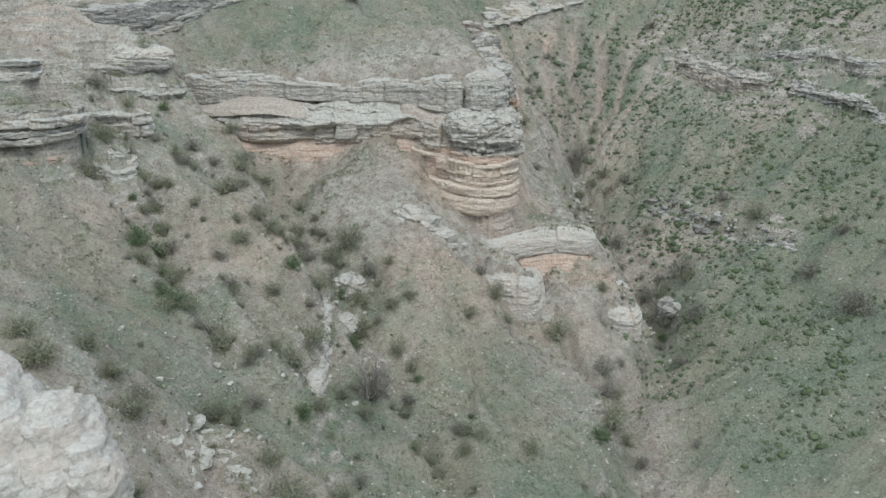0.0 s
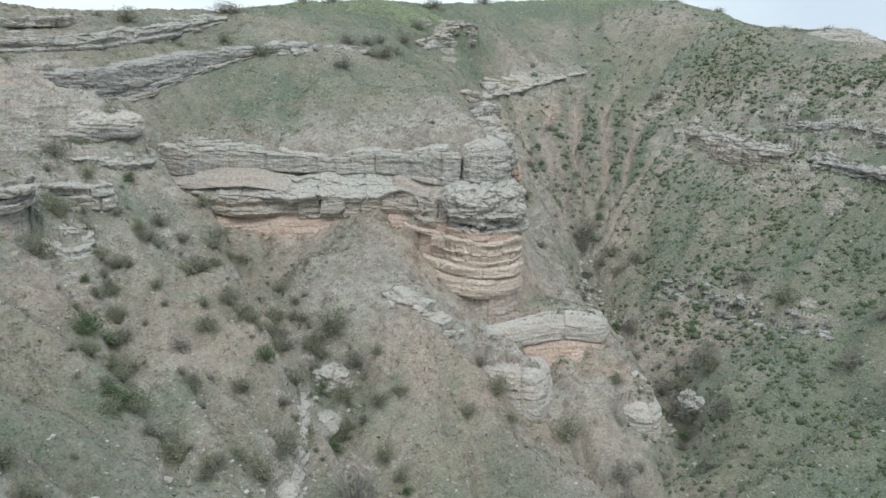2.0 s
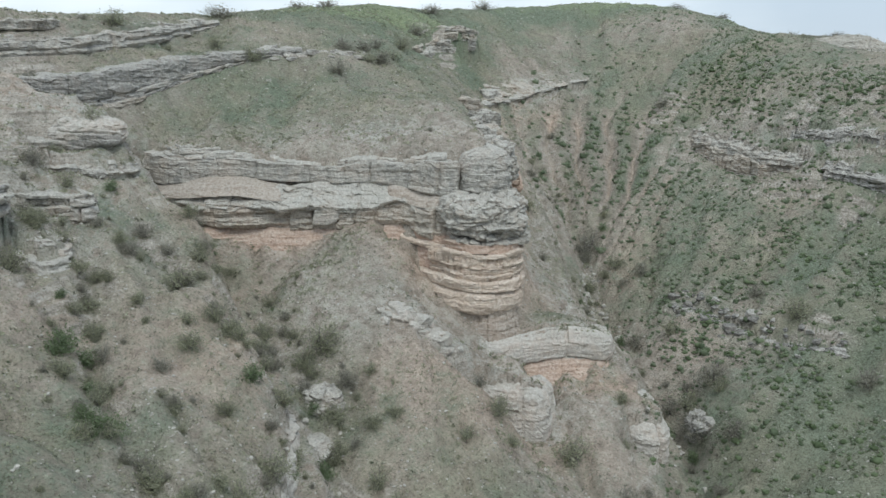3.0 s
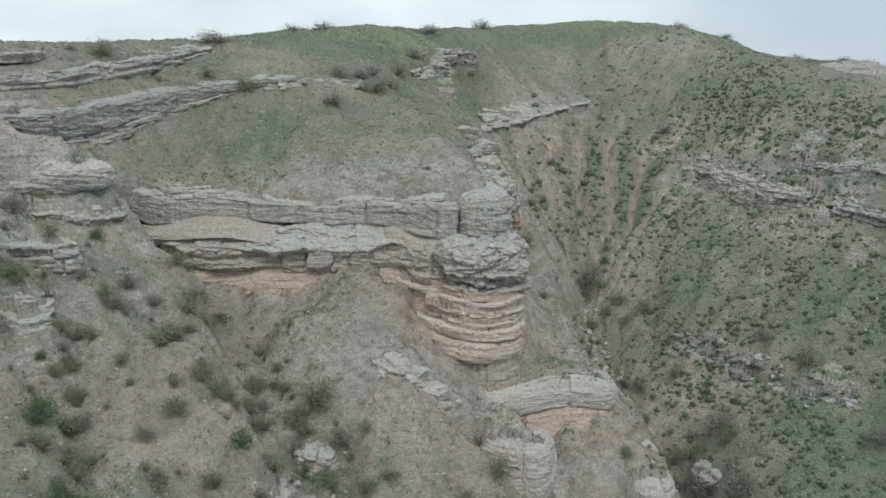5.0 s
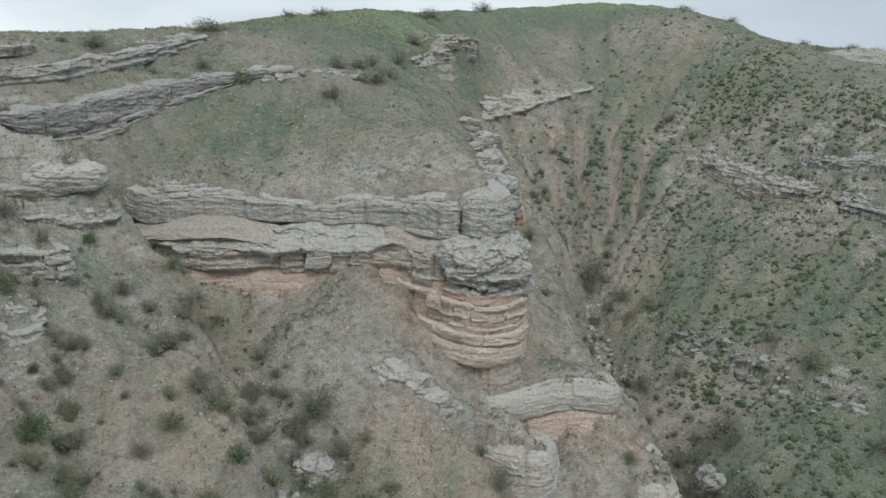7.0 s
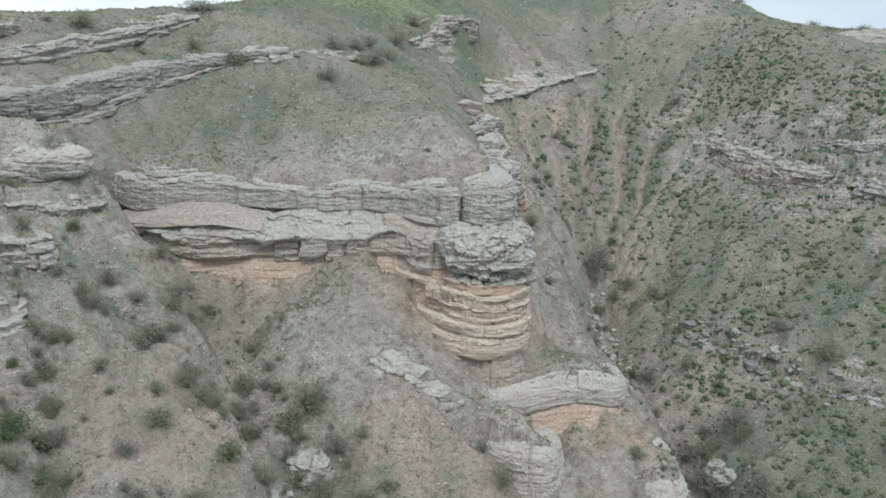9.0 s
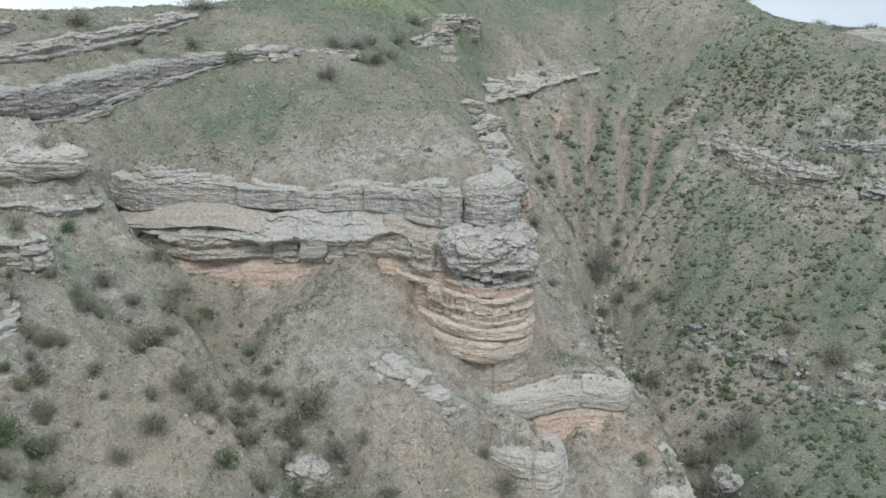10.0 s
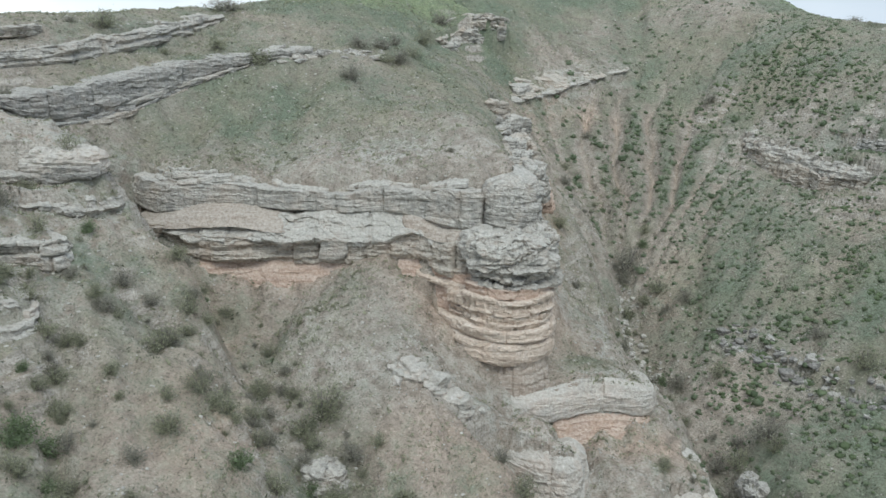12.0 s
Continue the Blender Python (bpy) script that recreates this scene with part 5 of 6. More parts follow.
# the thin ledge at the gully head and the crags on the east flank
head = thing("rock_ledge", "thin limestone ledge over red soil at gully head", "rock", (11, 99, 24))
stratum("head_bed", LEDGES["head"], LIMESTONE, head, 91, ((0, -0.1), (0.3, 0.05), (0.7, 0.0), (1, -0.3)), 1.6, 0.7, 0.2, 1.8, 0.2, 0.1, step=0.17, wave=0.08, taper=2.0, sink=True)
stratum("head_slope", [(x, y + 0.15, top - 0.15, top + rise) for (x, y, _, top), rise in zip(LEDGES["head"], (1.0, 1.4, 1.4, 1.2, 0.9, 0.5, 0.2))], BENCH_STONE, head, 93, ((0, -0.1), (0.2, -0.3), (0.6, -1.2), (1, -2.6)), 3.2, 0.2, 0.4, 1.8, 0.35, 0.2, step=0.17, wave=0.2, taper=1.0, label="pale sloping limestone above the lip", sink=True)
stratum("head_shadow_bed", slice_of(LEDGES["head"][:-1], -0.9, 0.1, 0.5), CLAY_BED, head, 92, ((0, 0.0), (1, -0.1)), 1.6, 0, 0.1, 3, 0.05, step=0.2, label="hollow red soil under the ledge")
CRAG = "weathered limestone crag half buried in the flank"
for i, name in enumerate(("crag_north", "crag_south", "crag_upper")):
    line = LEDGES[name]
    crag = thing("rock_crag", CRAG, "rock", line[1][:3], "crags on the east flank")
    stratum("crag_bed", slice_of(line, 0.5, 0.95, 0.1), (LIMESTONE, GREY_STONE, GREY_STONE)[i], crag, 101 + 2 * i, ((0, 0.1), (0.5, 0.0), (1, -0.35)), depth=2.2, rise=0.2, rough=0.3, joint=1.1, block=0.3, bed=0.12, step=0.15, taper=1.6, wave=0.25, sink=True)
    stratum("crag_foot", slice_of(line, -0.5, 0.52, 0), (BENCH_STONE, GREY_STONE, GREY_STONE)[i], crag, 102 + 2 * i, ((0, 0.45), (0.5, 0.2), (1, 0.0)), depth=1.8, rise=0, rough=0.32, joint=0.9, block=0.3, bed=0.1, step=0.15, taper=1.8, wave=0.2)

# the crest that runs back from the pillar
crest = thing("rock_ledge", "stepped grey limestone crest behind the pillar", "rock", (4, 68, 18))
CREST = [(5.0, 61.6, 14.4, 20.5), (4.9, 64, 14.9, 20.5), (4.6, 66.6, 16.0, 20.6), (4.9, 69, 16.4, 20.8), (4.4, 71.4, 17.0, 21.0), (4.8, 74, 17.6, 21.5), (4.0, 76.6, 18.6, 22.1), (2.9, 79.4, 20.6, 23.2)]
for i, (f0, f1, by) in enumerate(((-0.1, 0.3, -0.2), (0.3, 0.6, 0.2))):
    stratum("crest_bed", slice_of(CREST, f0, f1, by), (SOIL_BED, LIMESTONE)[i], crest, 160 + i, depth=2.4, rise=0.6, rough=0.36, joint=1.4, block=0.5, bed=0.05, step=0.15, taper=1.4, wave=0.3)
for i, (x, y, z, a, b, c) in enumerate(((4.3, 63.2, 19.6, 1.3, 1.5, 1.3), (3.4, 65.2, 19.9, 1.2, 1.4, 1.2), (4.4, 66.6, 19.1, 1.2, 1.3, 1.5), (3.5, 68.6, 20.0, 1.4, 1.5, 1.2), (4.4, 70.4, 19.2, 1.1, 1.4, 1.5), (3.3, 72.2, 20.2, 1.3, 1.4, 1.3),
                                        (2.9, 64.4, 20.5, 0.7, 0.8, 0.7), (2.5, 67.0, 20.6, 0.8, 0.8, 0.6), (3.0, 70.4, 20.9, 0.7, 0.9, 0.7), (2.6, 74.4, 21.5, 0.8, 0.9, 0.7), (4.2, 74.2, 20.0, 1.3, 1.4, 1.6), (3.0, 76.2, 21.1, 1.3, 1.3, 1.3), (3.6, 78.2, 21.2, 1.2, 1.3, 1.4), (2.2, 80.2, 22.6, 1.2, 1.4, 1.1), (5.3, 68.4, 17.6, 0.9, 1.4, 1.3), (5.2, 72.6, 18.2, 0.9, 1.3, 1.2))):
    me = block_mesh("angular_block", (a * 0.86, b * 0.9, c * 0.95), 180 + i, 0.24, 5, 13, 22, 0.1, 1.9)
    ob = adopt("angular_block", me, (LIMESTONE, BENCH_STONE, LIMESTONE)[i % 3] if i < 14 else CLAY_BED, crest)
    ob.matrix_basis = Matrix.Translation(-Vector(crest.location)) @ pose(x, y, z, 8 * math.sin(i * 2.1), 10 * math.cos(i * 1.7), 37 * i)

# the knob near the hilltop and the rock nose of the spur
knob = thing("rock_crag", "rough grey limestone crag near the hilltop", "rock", (-1, 95, 28))
for i, (f0, f1, by) in enumerate(((-0.2, 0.38, 0), (0.38, 0.72, 0.25), (0.72, 1.0, 0.6))):
    stratum("knob_bed", slice_of(LEDGES["knob"], f0, f1, by), (LIMESTONE, BENCH_STONE, LIMESTONE)[i], knob, 170 + i, depth=2.2, rise=0.3, rough=0.5, joint=1.5, block=0.4, bed=0.04, step=0.17, taper=1.2, wave=0.1, sink=i == 2)
nose = thing("rock_outcrop", "rounded pale rock nose on the spur shoulder", "rock", (5, 49.5, 5))
stratum("nose_face", [(2.2, 50.8, 5.0, 6.4), (3.6, 49.7, 4.6, 7.0)] + LEDGES["spur"][3:] + [(6.4, 53.6, 4.0, 5.4)], WHITE_BED, nose, 175, ((0, 0.2), (0.25, 0.16), (0.55, 0.14), (0.75, -0.02), (0.9, -0.35), (1, -0.8)), 1.6, 0.1, 0.13, 4.0, 0.2, 0.02, step=0.09, taper=0.5, wave=0.12, label="crumbling pale face of the spur", sink=True)
nose = thing("rock_outcrop", "pale rock nose above the gully", "rock", (13, 52, 3))
stratum("nose_face", [(10.2, 52.2, 1.8, 2.7)] + LEDGES["gully_nose"][1:] + [(13.8, 56.6, 2.6, 3.6)], WHITE_BED, nose, 176, ((0, 0.2), (0.25, 0.16), (0.55, 0.14), (0.75, -0.02), (0.9, -0.5), (1, -1.4)), 2.4, 0.3, 0.15, 4.0, 0.2, 0.02, step=0.09, wave=0.12, label="crumbling pale face above the gully", sink=True)


def cluster(name, label, spots, seed, materials, size, flat=0.7, lie=0.1, long=1.5, heading=None):
    """Broken blocks of one bed lying together on the ground, at (x, y) spots."""
    x0, y0 = np.mean(spots, axis=0)
    ob = thing(name, label, "rock", (x0, y0, float(ground_height(np.array([x0]), np.array([y0]))[0])))
    rng = np.random.RandomState(seed)
    for i, (x, y) in enumerate(spots):
        r = size * math.exp(rng.normal() * 0.4)
        block = adopt("broken_block", block_mesh("broken_block", (r * long, r, r * flat), seed * 10 + i, 0.16, 3, 9, 24), materials[rng.randint(len(materials))], ob)
        z = float(ground_height(np.array([x]), np.array([y]))[0])
        turn = rng.uniform(0, 360) if heading is None else heading + rng.normal() * 14
        block.matrix_basis = Matrix.Translation(-Vector(ob.location)) @ pose(x, y, z + lie * r, rng.normal() * 12, rng.normal() * 12, turn)
    return ob


def strewn(line, count, spread, seed):
    """Random spots along a plan line."""
    rng = np.random.RandomState(seed)
    run = smooth_line([q[:2] for q in line], 0.2)
    return run[rng.randint(0, len(run), count)] + rng.normal(size=(count, 2)) * spread


cluster("rock_outcrop", "dark broken slabs across the lower flank", strewn(LEDGES["flank_low"], 150, 0.5, 5), 70, (DARK_STONE, DARK_STONE, GREY_STONE), 0.17, 0.8, -0.15, 1.3)

# single outcrops and blocks
cream = thing("rock_outcrop", "huge cream limestone outcrop with rounded dipping beds", "rock", (-17, 14.5, 9))
for i, (x, y, z, a, b, c, turn) in enumerate(((-18.6, 15.2, 9.0, 4.9, 4.2, 6.6, 0), (-15.2, 14.3, 8.9, 2.5, 2.5, 6.2, 15), (-13.2, 14.1, 8.2, 1.8, 2.2, 5.4, -10), (-12.6, 15.2, 6.9, 1.3, 1.9, 5.2, 20), (-13.5, 14.5, 12.7, 1.3, 1.5, 1.75, 0), (-12.5, 14.3, 11.4, 1.15, 1.6, 1.95, 30))):
    me = boulder_mesh("rounded_bed", (a, b, c), 411 + 7 * i, 0.09 if i < 3 else 0.16, 0.1, 6 if i < 3 else 5, 2.5, 1.3)
    ob = adopt("rounded_bed", me, PALE_STONE if i == 3 else CREAM_STONE, cream, "rough grey limestone foot" if i == 3 else "smooth cream limestone lobe", smooth=True)
    ob.matrix_basis = Matrix.Translation(-Vector(cream.location)) @ pose(x, y, z, 0, -9, turn)
outcrop("pale limestone shoulder behind the outcrop", -17.4, 21.3, 9.8, (2.1, 3.0, 1.7), 112, PALE_STONE, 20, 0.3, 0.15, 5)
outcrop("rounded white boulder among bushes", -7.1, 45.7, 7.1, (1.3, 1.1, 1.05), 115, LIMESTONE, 0, 0.2, 0.05, 5, power=2.4)
outcrop("cracked pale bedrock slab in the gully bed", -7.15, 43.4, 5.35, (1.0, 1.5, 0.6), 116, LIMESTONE, 12, 0.14, 0.04, 5)
scarp = thing("rock_ledge", "pale crumbling scarp along the gully edge", "rock", (-7.8, 38, 5.5))
stratum("scarp_face", LEDGES["scarp"], WHITE_BED, scarp, 177, ((0, 0.25), (0.4, 0.12), (0.75, 0.0), (1, -0.5)), 1.4, 0.2, 0.26, 1.6, 0.2, 0.05, step=0.1, wave=0.14, sink=True)
outcrop("grey rock wall in the gully", 18.2, 54.6, 1.5, (1.8, 1.2, 1.5), 120, GREY_STONE, 30, 0.3, 0.1, 5)
outcrop("angular grey blocks above the head ledge", 4.8, 94.8, 23.0, (2.0, 1.3, 0.9), 134, LIMESTONE, 80, 0.14, 0.1, 5, "rock_block")
outcrop("whitish rounded rock on the saddle nose", -23.3, 54.5, 22.2, (2.5, 1.3, 1.05), 136, WHITE_BED, 12, 0.16, 0.08, 5, power=2.4)
outcrop("buff broken rock at the end of the ledge", -20.7, 60.2, 16.9, (1.4, 0.8, 0.75), 137, BENCH_STONE, -20, 0.2, 0.08, 5)
outcrop("grey limestone block jutting from the saddle", -22.7, 54.1, 21.65, (1.6, 1.1, 0.75), 135, GREY_STONE, 10, 0.12, 0.08, 5, "rock_block")
cluster("rock_outcrop", "white rubbly outcrop on the spur crest", strewn([(-3.5, 50.3), (-2.8, 51.0), (-1.6, 50.6), (-0.6, 50.4), (0.4, 50.2)], 52, 0.4, 6), 71, (WHITE_BED, PALE_STONE), 0.33, 0.8, 0.05, 1.3)
cluster("rock_outcrop", "flat pale slabs breaking through the stony slope", strewn([(-12.6, 24.8), (-11, 23.9), (-9.6, 22.9)], 26, 0.9, 7), 72, (PALE_STONE, LIMESTONE), 0.26, 0.5, -0.25, 1.5)
cluster("rock_outcrop", "low broken rocks trailing from the limestone band", strewn([(-17, 75.2), (-14, 76.6), (-11, 78), (-8, 79)], 60, 0.4, 8), 73, (LIMESTONE, GREY_STONE), 0.24, 0.6, -0.05, 1.7, 35)
bank = thing("eroded_bank", "pale bare earth bank at the ridge end", "bank", (42, 91, 27))
stratum("bank_face", LEDGES["ridge_bank"], EARTH_BANK, bank, 150, ((0, 1.2), (0.35, 0.6), (0.75, 0.1), (1, -0.3)), 2.2, 0.0, 0.16, 3, 0.1, 0.05, step=0.2, wave=0.06, taper=2.0, sink=True)



# ==== plants and stones
def leaf_material(name, dark, mid, light):
    m, n, l, b = nodes_of(name)
    geo = n.new("ShaderNodeNewGeometry")
    info = n.new("ShaderNodeObjectInfo")
    tone = math_node(n, l, "ADD", math_node(n, l, "MULTIPLY", geo.outputs["Random Per Island"], 0.75), math_node(n, l, "MULTIPLY", info.outputs["Random"], 0.25))
    l.new(ramp_node(n, l, tone, [(0.1, dark), (0.5, mid), (0.92, light)]), b.inputs["Base Color"])
    b.inputs["Roughness"].default_value = 0.8
    b.inputs["Specular IOR Level"].default_value = 0.15
    thin = n.new("ShaderNodeBsdfTranslucent")
    l.new(b.inputs["Base Color"].links[0].from_socket, thin.inputs["Color"])
    both = n.new("ShaderNodeMixShader")
    both.inputs["Fac"].default_value = 0.5
    l.new(b.outputs["BSDF"], both.inputs[1])
    l.new(thin.outputs["BSDF"], both.inputs[2])
    l.new(both.outputs["Shader"], n["Material Output"].inputs["Surface"])
    return m


def plain_grain(name, dark, light, scale):
    m, n, l, b = nodes_of(name)
    co = n.new("ShaderNodeTexCoord").outputs["Object"]
    f = noise_node(n, l, co, scale, 4, 0.6)
    l.new(ramp_node(n, l, f, [(0.3, dark), (0.7, light)]), b.inputs["Base Color"])
    b.inputs["Roughness"].default_value = 0.9
    return m


OLIVE = leaf_material("olive_leaves", (0.23, 0.24, 0.165), (0.33, 0.34, 0.24), (0.44, 0.45, 0.33))
DULL = leaf_material("grey_brown_leaves", (0.22, 0.213, 0.172), (0.31, 0.302, 0.248), (0.41, 0.4, 0.335))
FRESH = leaf_material("fresh_green_leaves", (0.125, 0.17, 0.09), (0.2, 0.255, 0.145), (0.27, 0.33, 0.2))
CUSHION = leaf_material("dark_green_cushions", (0.145, 0.19, 0.115), (0.225, 0.272, 0.178), (0.3, 0.352, 0.238))
WISP = leaf_material("grass_wisps", (0.085, 0.1, 0.065), (0.16, 0.17, 0.12), (0.36, 0.34, 0.28))
TWIG = plain_grain("grey_bark", (0.15, 0.135, 0.12), (0.27, 0.25, 0.225), 9)
STONE = plain_grain("loose_limestone", (0.27, 0.255, 0.225), (0.55, 0.53, 0.48), 1.7)


def raw_mesh(name, verts, faces):
    me = bpy.data.meshes.new(name)
    k = faces.shape[1]
    me.vertices.add(len(verts))
    me.vertices.foreach_set("co", np.asarray(verts, np.float32).ravel())
    me.loops.add(faces.size)
    me.loops.foreach_set("vertex_index", faces.ravel().astype(np.int32))
    me.polygons.add(len(faces))
    me.polygons.foreach_set("loop_start", np.arange(0, faces.size, k, dtype=np.int32))
    me.update(calc_edges=True)
    me.validate()
    return me


def leaf_quads(centres, size, rng, stretch=1.6, up=0.0):
    n = len(centres)
    a = rng.normal(size=(n, 3)) + np.array([0, 0, up])
    a /= np.linalg.norm(a, axis=1)[:, None]
    b = np.cross(a, rng.normal(size=(n, 3)))
    b /= np.linalg.norm(b, axis=1)[:, None] + 1e-9
    w = (size * rng.uniform(0.55, 1.35, n))[:, None]
    a, b = a * w * stretch, b * w
    v = np.stack([centres - a, centres + b * 0.5, centres + a, centres - b * 0.5], 1).reshape(-1, 3)
    return v, np.arange(4 * n).reshape(-1, 4)


def shrub_stems(rng, count, high):
    """Curved stems that rise and spread from the foot of a shrub one metre wide."""
    stems = []
    for _ in range(count):
        turn, lean = rng.uniform(0, 2 * math.pi), rng.uniform(0.05, 1.0) ** 0.7
        tip = np.array([0.46 * lean * math.cos(turn), 0.46 * lean * math.sin(turn), high * (1.05 - 0.6 * lean ** 2) * rng.uniform(0.75, 1.1)])
        bend = np.array([tip[0] * 0.35, tip[1] * 0.35, tip[2] * 0.6]) + rng.normal(size=3) * 0.04
        t = np.linspace(0, 1, 6)[:, None]
        stems.append((1 - t) ** 2 * np.zeros(3) + 2 * t * (1 - t) * bend + t ** 2 * tip)
    return stems


def tube_mesh(name, paths, r0, r1, twigs=()):
    verts, faces = [], []
    for path in [*paths, *twigs]:
        base = len(verts)
        for i, p in enumerate(path):
            r = (r0 if len(path) > 3 else r1) * (1 - i / len(path)) + 0.002
            for k in range(3):
                verts.append(p + r * np.array([math.cos(2.094 * k), math.sin(2.094 * k), 0]))
        for i in range(len(path) - 1):
            for k in range(3):
                faces.append((base + 3 * i + k, base + 3 * i + (k + 1) % 3, base + 3 * i + 3 + (k + 1) % 3, base + 3 * i + 3 + k))
    return raw_mesh(name, np.array(verts), np.array(faces))


def shrub(name, label, seed, material, high, leaves, leaf, stems=16, clump=0.075):
    rng = np.random.RandomState(seed)
    ob = thing(name, label, "shrub")
    paths = shrub_stems(rng, stems, high)
    twigs = []
    for p in paths:
        for _ in range(1):
            i = rng.randint(2, 6)
            twigs.append(np.array([p[i], p[i] + rng.normal(size=3) * 0.05 + (0, 0, 0.03), p[i] + rng.normal(size=3) * 0.08 + (0, 0, 0.05)]))
    adopt("branchwork", tube_mesh("branchwork", paths, 0.011, 0.003, twigs), TWIG, ob)
    if leaves:
        hub = np.array([p[rng.randint(2, 6)] for p in paths for _ in range(4)] + [t[-1] for t in twigs])
        pick = hub[rng.randint(0, len(hub), leaves)]
        spots = pick * rng.uniform(0.8, 1.06, (leaves, 1)) + rng.normal(size=(leaves, 3)) * clump * rng.uniform(0.5, 1.3, (leaves, 1))
        spots[:, 2] = np.abs(spots[:, 2])
        v, f = leaf_quads(spots, leaf, rng, 1.7)
        adopt("foliage", raw_mesh("foliage", v, f), material, ob)
    return ob


def planted(ob, x, y, wide, turn, sink=0.06, squash=1.0):
    z = float(ground_height(np.array([x]), np.array([y]))[0])
    ob.matrix_basis = pose(x, y, z - sink * wide, 0, 0, turn) @ Matrix.Diagonal((wide, wide, wide * squash, 1))


